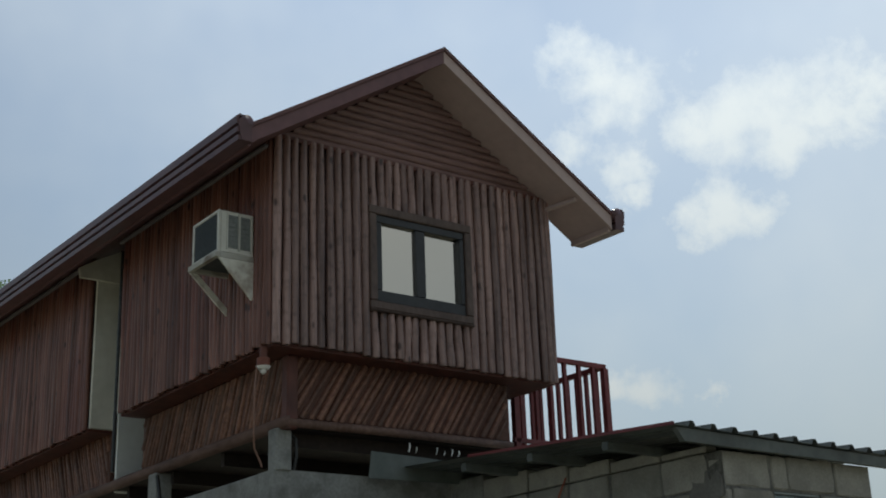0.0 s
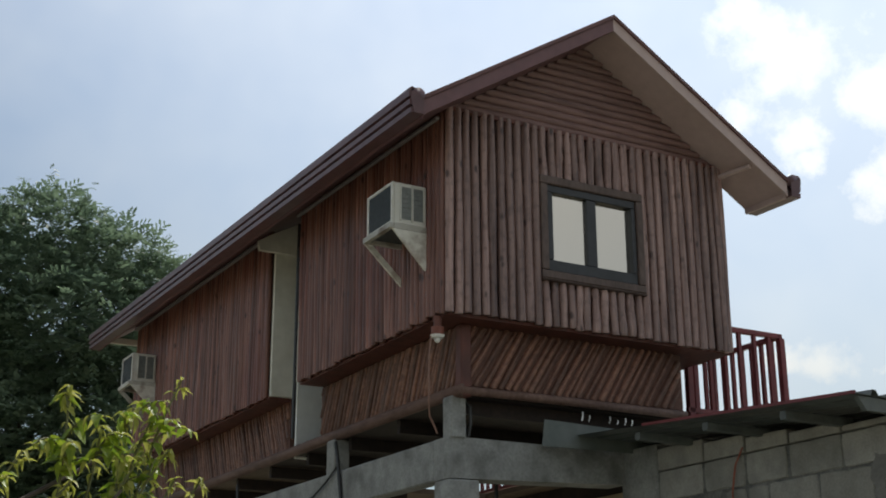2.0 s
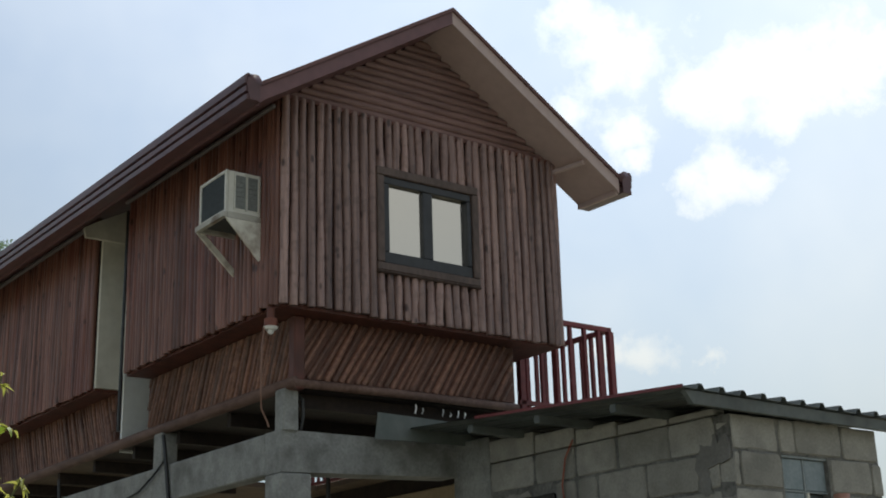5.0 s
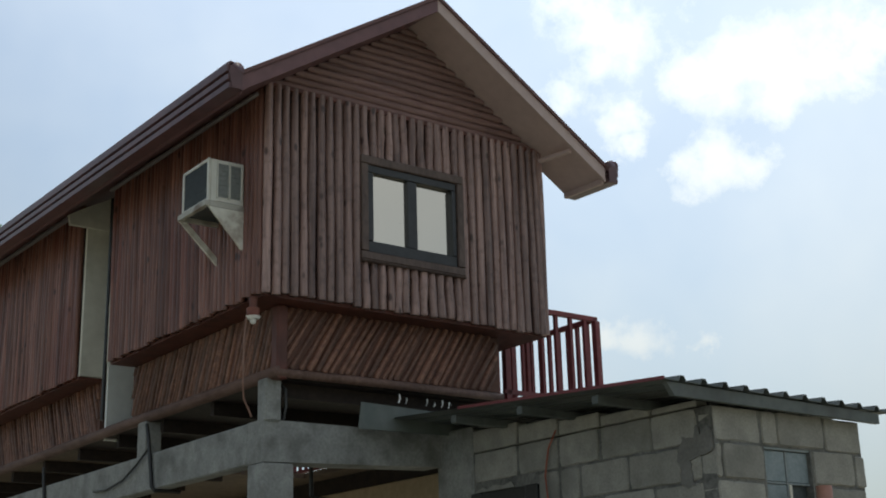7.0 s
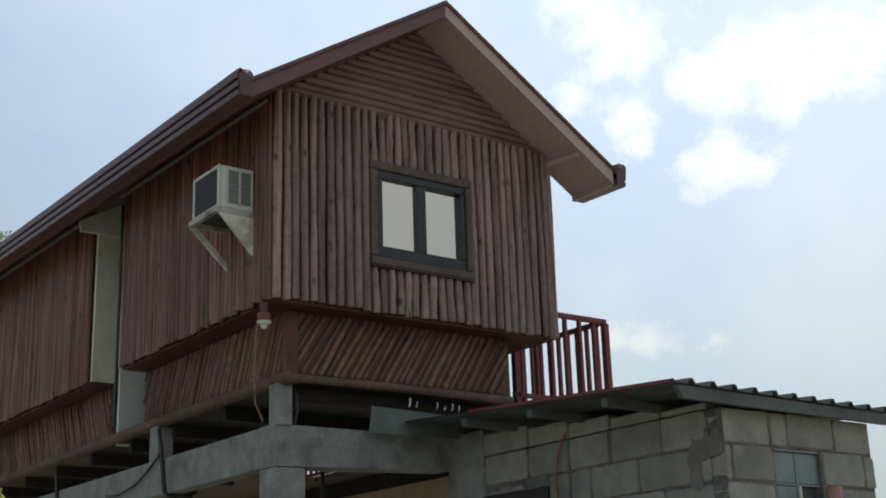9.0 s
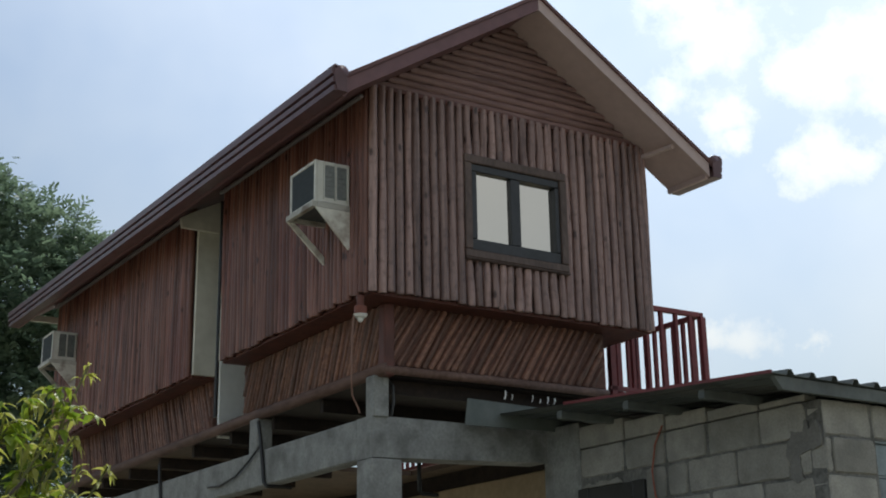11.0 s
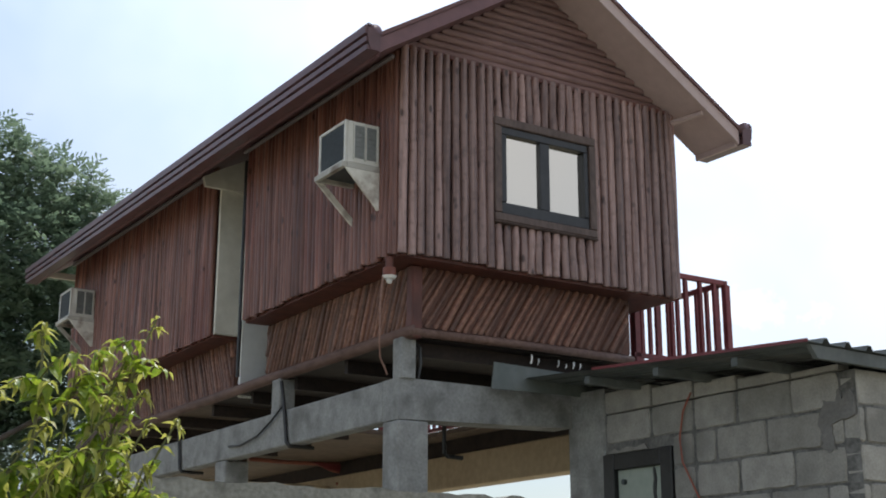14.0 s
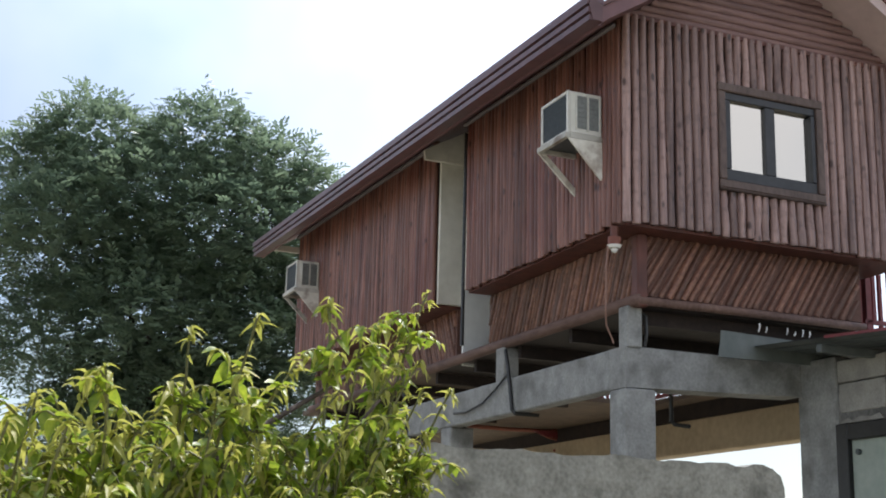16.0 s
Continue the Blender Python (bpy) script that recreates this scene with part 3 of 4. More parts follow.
for x0, x1, y in ((1.022, 1.383, 0.012), (1.477, 1.853, 0.022)):
    part("pane", boxes(((x0, y, 4.603), (x1, y + 0.006, 5.21))), MIRROR, window, "reflective glass pane")
part("window_sill", boxes(((0.89, -0.056, 4.415), (1.97, 0.03, 4.432)), bevel=0.008), SURROUND, window)


# ---- air conditioners ----
def air_conditioner(y0, y1, zb, zt, label):
    ac = thing("air_conditioner", label, "air conditioner", "window air conditioners", at=(-0.17, (y0 + y1) / 2, zb))
    x0 = -0.35
    part("case", boxes(((x0 + 0.02, y0 + 0.006, zb), (-0.03, y1 - 0.006, zt)), bevel=0.008), CASE, ac)
    part("grille_frame", boxes(((x0, y0, zb), (x0 + 0.018, y0 + 0.03, zt)), ((x0, y1 - 0.03, zb), (x0 + 0.018, y1, zt)), ((x0, y0 + 0.032, zb), (x0 + 0.018, y1 - 0.032, zb + 0.025)), ((x0, y0 + 0.032, zt - 0.025), (x0 + 0.018, y1 - 0.032, zt)), bevel=0.003), CASE, ac)
    rear = part("condenser", boxes(((x0 + 0.008, y0 + 0.032, zb + 0.027), (x0 + 0.0195, y1 - 0.032, zt - 0.027))), FIN, ac, "dark finned condenser")
    fin = as_mesh("fin", boxes(((x0 + 0.003, y0 + 0.034, -0.0015), (x0 + 0.0075, y1 - 0.034, 0.0015))), FIN)
    for k in range(16):
        piece("fin", fin, rear, Matrix.Translation((0, 0, zb + 0.04 + k * (zt - zb - 0.08) / 15)))
    for a, b in ((-0.265, -0.175), (-0.155, -0.065)):
        vent = part("side_vent", boxes(((a, y0 + 0.001, zb + 0.045), (b, y0 + 0.005, zt - 0.035))), VENT, ac, "grey louvred side vent")
        slat = as_mesh("louvre", boxes(((a + 0.004, y0 - 0.003, -0.003), (b - 0.004, y0 + 0.0005, 0.001))), VENT)
        for k in range(7):
            piece("louvre", slat, vent, Matrix.Translation((0, 0, zb + 0.065 + k * (zt - zb - 0.12) / 6)))
        part("vent_rim", boxes(((a - 0.012, y0 - 0.006, zb + 0.03), (a - 0.001, y0 + 0.0055, zt - 0.02)), ((b + 0.001, y0 - 0.006, zb + 0.03), (b + 0.012, y0 + 0.0055, zt - 0.02))), CASE, ac)
    stand = part("bracket", boxes(((x0 - 0.03, y0 - 0.012, zb - 0.05), (x0 + 0.012, y1 + 0.012, zb - 0.004)), ((x0 + 0.014, y0 - 0.012, zb - 0.05), (-0.02, y0 + 0.02, zb - 0.004)), ((x0 + 0.014, y1 - 0.02, zb - 0.05), (-0.02, y1 + 0.012, zb - 0.004)), bevel=0.004), RUSTED, ac, "rusty white steel bracket")
    # added dark plate for the shade in the hollow below the case
    part("drip_pan", boxes(((x0 + 0.016, y0 + 0.022, zb - 0.012), (-0.025, y1 - 0.022, zb - 0.002))), FIN, ac, "dark plate that stands for shade under the case")
    for y in (y0 - 0.012, y1 - 0.008):
        part("gusset" if y < y1 - 0.1 else "strut", prism([(x0 + 0.0, zb - 0.052), (-0.025, zb - 0.052), (-0.025, zb - 0.36), (-0.05, zb - 0.37)] if y < y1 - 0.1 else
             [(x0 - 0.02, zb - 0.052), (x0 + 0.05, zb - 0.052), (-0.025, zb - 0.31), (-0.025, zb - 0.38)], "y", y, y + 0.018), RUSTED, stand)
    return ac


air_conditioner(0.263, 0.735, 4.80, 5.16, "weathered beige window air conditioner on a rusty bracket")
air_conditioner(7.70, 8.18, 4.94, 5.31, "beige window air conditioner on the back room's wall")

# ---- lamp at the corner ----
lamp = thing("lamp_socket", "red and white lamp socket with a hanging wire under the corner", "lamp", at=(-0.02, 0.12, 4.0))
for name, r1, r2, z0, z1, material, label in (("mount", 0.030, 0.034, 3.931, 4.016, TRIM, "dark red mount"), ("base", 0.050, 0.052, 3.866, 3.929, ORANGE, "faded red socket base"),
                                               ("collar", 0.046, 0.060, 3.842, 3.864, WHITEPLASTIC, "white collar")):
    bm = bmesh.new()
    bmesh.ops.create_cone(bm, cap_ends=True, segments=16, radius1=r1, radius2=r2, depth=z1 - z0, matrix=Matrix.Translation((-0.01, 0.12, (z0 + z1) / 2)))
    part(name, bm, material, lamp, label)
bm = bmesh.new()
bmesh.ops.create_uvsphere(bm, u_segments=12, v_segments=8, radius=0.026, matrix=Matrix.Translation((-0.01, 0.12, 3.828)))
part("bulb", bm, WHITEPLASTIC, lamp, "", True)
part("wire", tube([(-0.06, 0.13, 3.87), (-0.068, 0.15, 3.70), (-0.060, 0.17, 3.52), (-0.045, 0.20, 3.35), (-0.01, 0.25, 3.24), (0.06, 0.28, 3.15), (0.075, 0.285, 3.115)], 0.0075), WIRE, lamp, "brown hanging wire")

# ---- concrete frame below ----
frame_thing = thing("concrete_frame", "bare grey concrete beams and columns under the cabin", "concrete frame", kind="structure", at=(1.0, 2.0, 0))
BX, BY, BZ0, BZ1 = 0.19, 0.30, 2.78, 3.11
part("beam", prism([(BX, BZ0), (1.899, BZ0 + 0.05), (1.899, BZ1), (BX, BZ1)], "y", BY, BY + 0.25), CONCRETE, frame_thing)
part("beam", boxes(((BX, BY + 0.253, BZ0), (BX + 0.14, Y3, BZ1)), bevel=0.012), CONCRETE, frame_thing)
part("beam", boxes(((4.0, 0.56, BZ0 + 0.05), (4.25, 13.5, 3.24)), bevel=0.012), PLASTER, frame_thing)
# added dark strip that hides the sky between beam and floor
part("girder", boxes(((4.02, 0.56, 3.243), (4.22, 13.5, 3.437))), SHADEDWOOD, frame_thing)
for y in (8.8,):
    part("beam", boxes(((BX + 0.253, y, 2.30), (3.997, y + 0.25, BZ1)), bevel=0.012), PLASTER, frame_thing)
for x0, y0, x1, y1 in ((0.187, 0.297, 0.468, 0.545), (0.187, 3.72, 0.45, 3.97), (0.187, 8.75, 0.45, 9.05), (3.97, 8.75, 4.28, 9.05)):
    part("column", boxes(((x0, y0, 0.0), (x1, y1, BZ0 - 0.003)), bevel=0.012), CONCRETE, frame_thing)
part("column", boxes(((1.90, -0.13, 0.0), (2.25, 0.36, 3.12)), bevel=0.015), CONCRETE, frame_thing)

part("ledge", boxes(((BX + 0.253, 8.70, 2.60), (3.96, 8.797, 2.66)), bevel=0.008), CREAM, frame_thing, "pale ledge along the far beam")

# ---- balcony railing ----
railing = thing("balcony_railing", "maroon steel balcony railing of square bars", "railing", at=(4.1, 1.5, 3.5))
RX, RY, RT, RBOT = 4.148, 0.66, 4.505, 3.66
part("top_rail", boxes(((RX - 0.025, RY, RT - 0.05), (RX + 0.025, 7.6, RT)), bevel=0.004), REDSTEEL, railing)
part("top_rail", boxes(((W, RY, RT - 0.05), (RX - 0.027, RY + 0.05, RT)), bevel=0.004), REDSTEEL, railing)
part("bottom_rail", boxes(((RX - 0.02, RY, RBOT - 0.04), (RX + 0.02, 7.6, RBOT))), REDSTEEL, railing)
part("bottom_rail", boxes(((W, RY, RBOT - 0.04), (RX - 0.022, RY + 0.04, RBOT))), REDSTEEL, railing)
bar = as_mesh("bar", boxes(((-0.018, -0.018, RBOT), (0.018, 0.018, RT - 0.05))), REDSTEEL)
post = as_mesh("post", boxes(((-0.03, -0.03, 3.5), (0.03, 0.03, RT - 0.05))), REDSTEEL)
for k in range(47):
    piece("bar", bar, railing, Matrix.Translation((RX, RY + 0.14 + k * 0.145, 0)))
for k in range(6):
    piece("bar", bar, railing, Matrix.Translation((W + 0.12 + k * 0.19, RY + 0.025, 0)))
for x, y in ((RX, RY + 0.01), (RX, 2.0), (RX, 3.5), (RX, 5.0), (RX, 7.6), (W + 0.05, RY + 0.03)):
    piece("post", post, railing, Matrix.Translation((x, y, 0)))

# ---- block shed ----
SX, SY, SXE = 1.90, -2.745, 3.50
PITCH, COURSE0 = 0.25, 2.638
shed = thing("block_shed", "small shed of bare grey hollow blocks with a sheet roof", "shed", at=(2.6, -1.5, 0))
wall_l = part("side_wall", boxes(((SX + 0.012, SY + 0.012, 0), (SX + 0.14, -0.94, 2.88)), ((SX + 0.012, -0.94, 2.55), (SX + 0.14, -0.132, 2.88)), ((SX + 0.012, -0.165, 0), (SX + 0.14, -0.132, 2.55))), MORTAR, shed, "wall of grey hollow blocks with recessed joints")
wall_f = part("front_wall", boxes(((SX + 0.141, SY + 0.012, 0), (2.405, SY + 0.14, 2.88)), ((2.405, SY + 0.012, 0), (2.90, SY + 0.14, 2.15)), ((2.405, SY + 0.012, 2.64), (2.90, SY + 0.14, 2.88)), ((2.90, SY + 0.012, 0), (SXE - 0.012, SY + 0.14, 2.88))), MORTAR, shed, "wall of grey hollow blocks with recessed joints")
part("right_wall", boxes(((SXE - 0.13, SY + 0.141, 0), (SXE - 0.01, 0.2, 2.88))), MORTAR, shed)
part("rear_wall", boxes(((2.2, 0.2, 0), (SXE - 0.01, 0.3, 2.88))), MORTAR, shed)


srnd = random.Random(4)
rim = [(-2.42, 2.63), (-2.47, 2.70), (-2.56, 2.69), (-2.60, 2.77), (-2.63, 2.70), (-2.69, 2.76), (-2.73, 2.68), (-2.72, 2.58), (-2.62, 2.56), (-2.53, 2.54),
       (-2.52, 2.46), (-2.55, 2.37), (-2.47, 2.35), (-2.42, 2.39), (-2.44, 2.47), (-2.40, 2.55)]
outline = []
for (ya, za), (yb, zb) in zip(rim, rim[1:] + rim[:1]):
    for h in (0.0, 0.33, 0.67):
        outline.append((ya + (yb - ya) * h + srnd.uniform(-0.011, 0.011), za + (zb - za) * h + srnd.uniform(-0.011, 0.011)))
part("mortar_smear", prism(outline, "x", SX - 0.007, SX + 0.011), DAMP, wall_l, "dark wet mortar smeared at the corner")


patch = [(-1.90 - 0.17 * math.cos(a) * (1 + 0.16 * math.sin(3 * a) + srnd.uniform(-0.05, 0.05)), 2.0 + 0.10 * math.sin(a) * (1 + 0.2 * math.cos(2 * a) + srnd.uniform(-0.05, 0.05))) for a in [2 * math.pi * k / 26 for k in range(26)]]
part("mortar_smear", prism(patch, "x", SX - 0.007, SX + 0.011), DAMP, wall_l, "dark wet mortar smeared over a joint")


def block_mesh(length):
    """A cast block with a chipped, uneven rim round its face."""
    high = PITCH - 0.014
    rim = []
    for (ax, az), (bx, bz) in zip(((0, 0), (length, 0), (length, high), (0, high)), ((length, 0), (length, high), (0, high), (0, 0))):
        steps = max(2, round(math.hypot(bx - ax, bz - az) / 0.055))
        for k in range(steps):
            slip = (0.010 if k == 0 else 0.0) + abs(srnd.gauss(0, 0.0035))
            px, pz = ax + (bx - ax) * k / steps, az + (bz - az) * k / steps
            to = Vector((length / 2 - px, high / 2 - pz)).normalized() * slip
            rim.append((px + to.x, pz + to.y))
    bm = bmesh.new()
    middle = Vector((length / 2, high / 2))
    inner = [Vector(p) + (middle - Vector(p)).normalized() * srnd.uniform(0.006, 0.013) for p in rim]
    face = [bm.verts.new((p.x, 0, p.y)) for p in inner]
    edge = [bm.verts.new((p[0], 0.009, p[1])) for p in rim]
    rear = [bm.verts.new((p[0], 0.13, p[1])) for p in rim]
    bm.faces.new(face)
    for a, b in ((face, edge), (edge, rear)):
        for k in range(len(a)):
            bm.faces.new((a[k], b[k], b[(k + 1) % len(a)], a[(k + 1) % len(a)]))
    bmesh.ops.recalc_face_normals(bm, faces=bm.faces)
    return as_mesh("block", bm, BLOCK)


cache = {}


def block(length, parent, m):
    key = (round(length, 2), srnd.randrange(2))
    if key not in cache:
        cache[key] = block_mesh(key[0])
    return piece("block", cache[key], parent, m)


# ---- corrugated roof of the shed ----
bm = bmesh.new()
RX0, RX1, RY0, RY1 = 1.335, 3.66, -2.87, 0.24
profile, x = [], RX0
while x < RX1:
    profile += [(x, 0.0), (x + 0.135, -0.002), (x + 0.155, 0.034), (x + 0.185, 0.034)]
    x += 0.205
rows = []
for y, dz in ((RY0, 0.0), (-1.4, 0.10), (RY1, 0.21)):
    rows.append([(bm.verts.new((px, y, 2.985 + dz + pz - 0.012 * (px - RX0))), bm.verts.new((px, y, 2.979 + dz + pz - 0.012 * (px - RX0)))) for px, pz in profile])
for a, b in zip(rows, rows[1:]):
    for i in range(len(profile) - 1):
        bm.faces.new((a[i][0], a[i + 1][0], b[i + 1][0], b[i][0]))
        bm.faces.new((a[i][1], b[i][1], b[i + 1][1], a[i + 1][1]))
for r in (rows[0], rows[-1]):
    for i in range(len(profile) - 1):
        bm.faces.new((r[i][0], r[i][1], r[i + 1][1], r[i + 1][0]))
bmesh.ops.recalc_face_normals(bm, faces=bm.faces)
sheet = part("roof_sheet", bm, GALV, shed, "ribbed metal roof sheet")
part("fascia", prism([(1.38, 2.972), (3.60, 2.94), (3.60, 2.865), (1.45, 2.885)], "y", SY - 0.10, SY - 0.06), PURLIN, shed, "grey fascia board")
for y in (-2.2, -1.4, -0.6):
    part("purlin", boxes(((1.38, y, 2.885 + 0.0675 * (y + 2.87)), (3.55, y + 0.06, 2.945 + 0.0675 * (y + 2.87))), bevel=0.004), PURLIN, shed)
shear(part("edge_trim", boxes(((RX0 - 0.008, RY0, 2.976), (RX0 + 0.008, -0.7, 2.998))), REDSTEEL, shed, "maroon edge trim"), 0.0675, RY0)
door = part("door_1", boxes(((SX - 0.012, -0.935, 0.35), (SX + 0.07, -0.80, 2.56)), ((SX - 0.012, -0.245, 0.35), (SX + 0.07, -0.11, 2.56)), ((SX - 0.01, -0.798, 2.43), (SX + 0.07, -0.247, 2.555)), bevel=0.006), BLACKPLASTIC, shed, "dark metal door frame")
part("door_leaf", boxes(((SX + 0.03, -0.797, 0.36), (SX + 0.065, -0.248, 2.427)), bevel=0.004), DOORGREEN, door, "pale green-white door leaf")
drip = random.Random(6)
edge = [(-0.715, 0.4)] + [(-0.715 + drip.uniform(-0.012, 0.012), 0.4 + k * 0.055) for k in range(1, 36)] + [(-0.70, 2.42), (-0.685, 2.42)] + [(-0.685 + drip.uniform(-0.012, 0.012), 2.38 - k * 0.055) for k in range(36)]
part("seal", prism(edge, "x", SX + 0.022, SX + 0.029), BLACKPLASTIC, door, "ragged dark seal down the leaf")
part("knob", tube([(SX + 0.028, -0.34, 2.33), (SX - 0.0, -0.34, 2.33)], 0.022, 10), FIN, door, "dark round knob")
part("lintel_crumb", prism([(-0.15, 2.565), (-0.25, 2.60), (-0.31, 2.575), (-0.40, 2.605), (-0.52, 2.59), (-0.62, 2.61), (-0.66, 2.565)], "x", SX - 0.004, SX + 0.011), BLOCK, wall_l, "broken mortar above the door")
vent = part("window_2", boxes(((2.407, SY + 0.02, 2.152), (2.898, SY + 0.07, 2.172)), ((2.407, SY + 0.02, 2.622), (2.898, SY + 0.07, 2.638)), ((2.648, SY + 0.036, 2.174), (2.662, SY + 0.07, 2.62)), ((2.409, SY + 0.036, 2.39), (2.646, SY + 0.065, 2.402)), ((2.664, SY + 0.036, 2.39), (2.896, SY + 0.065, 2.402))), GLASSRIM, shed, "small window of blue-grey glass")
for x0, x1, z0, z1 in ((2.409, 2.646, 2.174, 2.388), (2.409, 2.646, 2.404, 2.62), (2.664, 2.896, 2.404, 2.62)):
    part("pane", boxes(((x0, SY + 0.04, z0), (x1, SY + 0.06, z1)), bevel=0.006), GLASSBLOCK, vent)
# solid dark plate in place of the shaded opening
part("pane", boxes(((2.70, SY + 0.075, 2.174), (2.896, SY + 0.085, 2.388))), FIN, vent, "dark plate for the shade in the open pane")
part("pane_edge", boxes(((2.664, SY + 0.03, 2.174), (2.688, SY + 0.075, 2.388))), CREAM, vent)

# drain pipe in front of the shed
pipe = part("drain_pipe", tube([(2.825, -2.875, 0.0), (2.826, -2.875, 1.2), (2.825, -2.875, 2.37)], 0.056, 16), TERRACOTTA, None, "", True)
tagged(pipe, "faded orange plastic drain pipe standing against the block shed", "pipe")

# galvanised flashing that leans on the beam
flash = part("flashing", prism([(0.99, 3.075), (2.2, 3.085), (2.2, 3.26), (1.02, 3.295)], "y", 0.175, 0.185), FLASHING, None)
tagged(flash, "bent galvanised sheet leaning over the concrete beam", "metal sheet")

# ---- low wall in front ----
wall_rnd = random.Random(2)
low = part("low_wall", prism([(-0.87, 0), (-0.87, 1.78), (-0.89, 1.84), (-0.94, 1.875)] + [(-1.0 - 0.055 * k, 1.887 + wall_rnd.uniform(-0.012, 0.009)) for k in range(37)] + [(-3.04, 1.83), (-3.08, 1.77), (-3.2, 1.745)] + [(-3.3 - 0.11 * k, 1.735 + wall_rnd.uniform(-0.012, 0.010)) for k in range(38)] + [(-7.6, 1.73), (-7.6, 0)], "y", -3.0, -2.85), FENCE, None)
tagged(low, "weathered grey plastered boundary wall", "wall", kind="structure")

# ---- cables and pipes ----
pipe = part("conduit", tube([(0.168, 2.42, 3.38), (0.168, 2.36, 3.2), (0.168, 2.27, 2.80), (0.18, 2.24, 2.765), (0.42, 2.22, 2.76)], 0.018), BLACKPLASTIC, None)
tagged(pipe, "black plastic conduit bent round the concrete beam", "conduit")
pipe = part("conduit", tube([(0.79, 0.58, 2.83), (0.80, 0.59, 2.58), (0.83, 0.59, 2.555), (0.98, 0.60, 2.55)], 0.018), BLACKPLASTIC, None)
tagged(pipe, "black plastic conduit hanging behind the beam", "conduit")
pipe = part("conduit", tube([(0.168, 5.0, 3.3), (0.168, 4.9, 2.80), (0.18, 4.88, 2.765), (0.42, 4.86, 2.76)], 0.018), BLACKPLASTIC, None)
tagged(pipe, "black plastic conduit bent round the concrete beam", "conduit")
wire = part("cable", tube([(0.168, 2.35, 3.16), (0.165, 2.6, 3.04), (0.162, 2.9, 2.93), (0.165, 3.3, 2.88), (0.17, 3.6, 2.90)], 0.011), BLACKPLASTIC, None)
tagged(wire, "slack black cable on the side of the beam", "cable")
wire = part("cable", tube([(1.885, -1.19, 2.93), (1.88, -1.10, 2.80), (1.88, -1.05, 2.60), (1.88, -1.07, 2.42), (1.885, -1.18, 2.22), (1.885, -1.28, 2.05)], 0.0075), ORANGE, None)
tagged(wire, "faded orange cable hanging on the block wall", "cable")
# bundle of hoses and a red rag, placed to fit the camera's view
for line, radius in (([(2.6, 8.6, 3.4), (3.15, 8.6, 3.39), (3.81, 8.6, 3.4), (4.45, 8.6, 3.45), (4.84, 8.6, 3.44)], 0.030), ([(4.84, 8.6, 3.44), (4.92, 8.6, 3.33), (4.92, 8.6, 3.12)], 0.030), ([(3.67, 8.6, 3.4), (3.89, 8.6, 3.32), (4.13, 8.6, 3.28), (4.45, 8.6, 3.36), (4.79, 8.6, 3.42)], 0.026), ([(4.13, 8.6, 3.28), (4.12, 8.6, 3.19), (3.98, 8.6, 3.12)], 0.022)):
    hose = part("hose", tube(line, radius), ORANGE, None, "", True)
    tagged(hose, "faded orange hose strung under the floor", "hose", "hoses under the floor")
rag = part("rag", prism([(3.58, 3.4), (3.96, 3.4), (4.45, 3.39), (4.4, 3.3), (4.11, 3.3), (3.84, 3.32)], "y", 8.555, 8.575), REDSTEEL, None)
tagged(rag, "dull red rag hung over the hoses under the floor", "rag")
part("stub_post", boxes(((0.21, 2.54, 3.105), (0.37, 2.72, 3.435)), bevel=0.01), CONCRETE, cabin, "short post between beam and floor")
pipe = part("conduit", tube([(0.375, 0.31, 3.12), (0.39, 0.30, 3.22), (0.385, 0.30, 3.36), (0.36, 0.33, 3.40)], 0.014), BLACKPLASTIC, None)
tagged(pipe, "short dark conduit beside the corner post", "conduit")
# white bits that stand in for glints of sky under the floor edge
for a, b in [((x, 0.165, 3.315), (x + 0.014, 0.17, 3.315 + h)) for x, h in ((1.38, 0.075), (1.45, 0.05), (1.66, 0.06), (1.74, 0.035), (1.82, 0.06), (1.89, 0.05))]:
    glint = part("tie", tube([a, ((a[0] + b[0]) / 2 + 0.008, 0.168, (a[2] + b[2]) / 2), b], 0.007, 6), WHITEPLASTIC, None)
    tagged(glint, "small white bit for a sky glint under the floor edge", "tie", "plastic ties")

# ---- tree behind ----
tree = thing("tree", "broad dark green tree with feathery foliage", "tree", at=(-0.3, 18.3, 0))
trunk = part("trunk", tube([(-0.3, 18.3, 0), (-0.25, 18.3, 1.6), (-0.35, 18.25, 3.4), (-0.2, 18.3, 5.2)], 0.42, 10, 0.6), BARK, tree, "", True)
RIGHT, AHEAD = Vector((0.92, -0.39, 0)), Vector((0.39, 0.92, 0))
HEART = Vector((-0.25, 18.3, 7.42))
LOBES = [(-1.6, 2.6, 0, 1.15), (0.75, 2.65, 0.2, 1.15), (2.2, 2.05, 0, 0.95), (3.2, 1.5, 0.3, 0.8), (-2.7, 2.1, 0.2, 0.95), (0, 0.9, 0, 1.9), (-1.6, 0.5, -0.4, 1.7), (1.7, 0.4, -0.3, 1.7), (3.1, 0.0, 0.2, 1.25),
         (0, -1.4, -0.4, 1.9), (-1.8, -1.7, 0, 1.45), (1.9, -1.5, 0, 1.7), (3.1, -1.9, 0.4, 1.3), (-3.1, 0.5, 0.5, 0.65), (0.2, -3.2, 0, 1.6), (-1.2, -3.6, 0.2, 1.35), (1.7, -3.4, 0.3, 1.4), (-0.6, -4.9, 0.2, 1.5), (0.9, -4.9, 0.2, 1.2)]
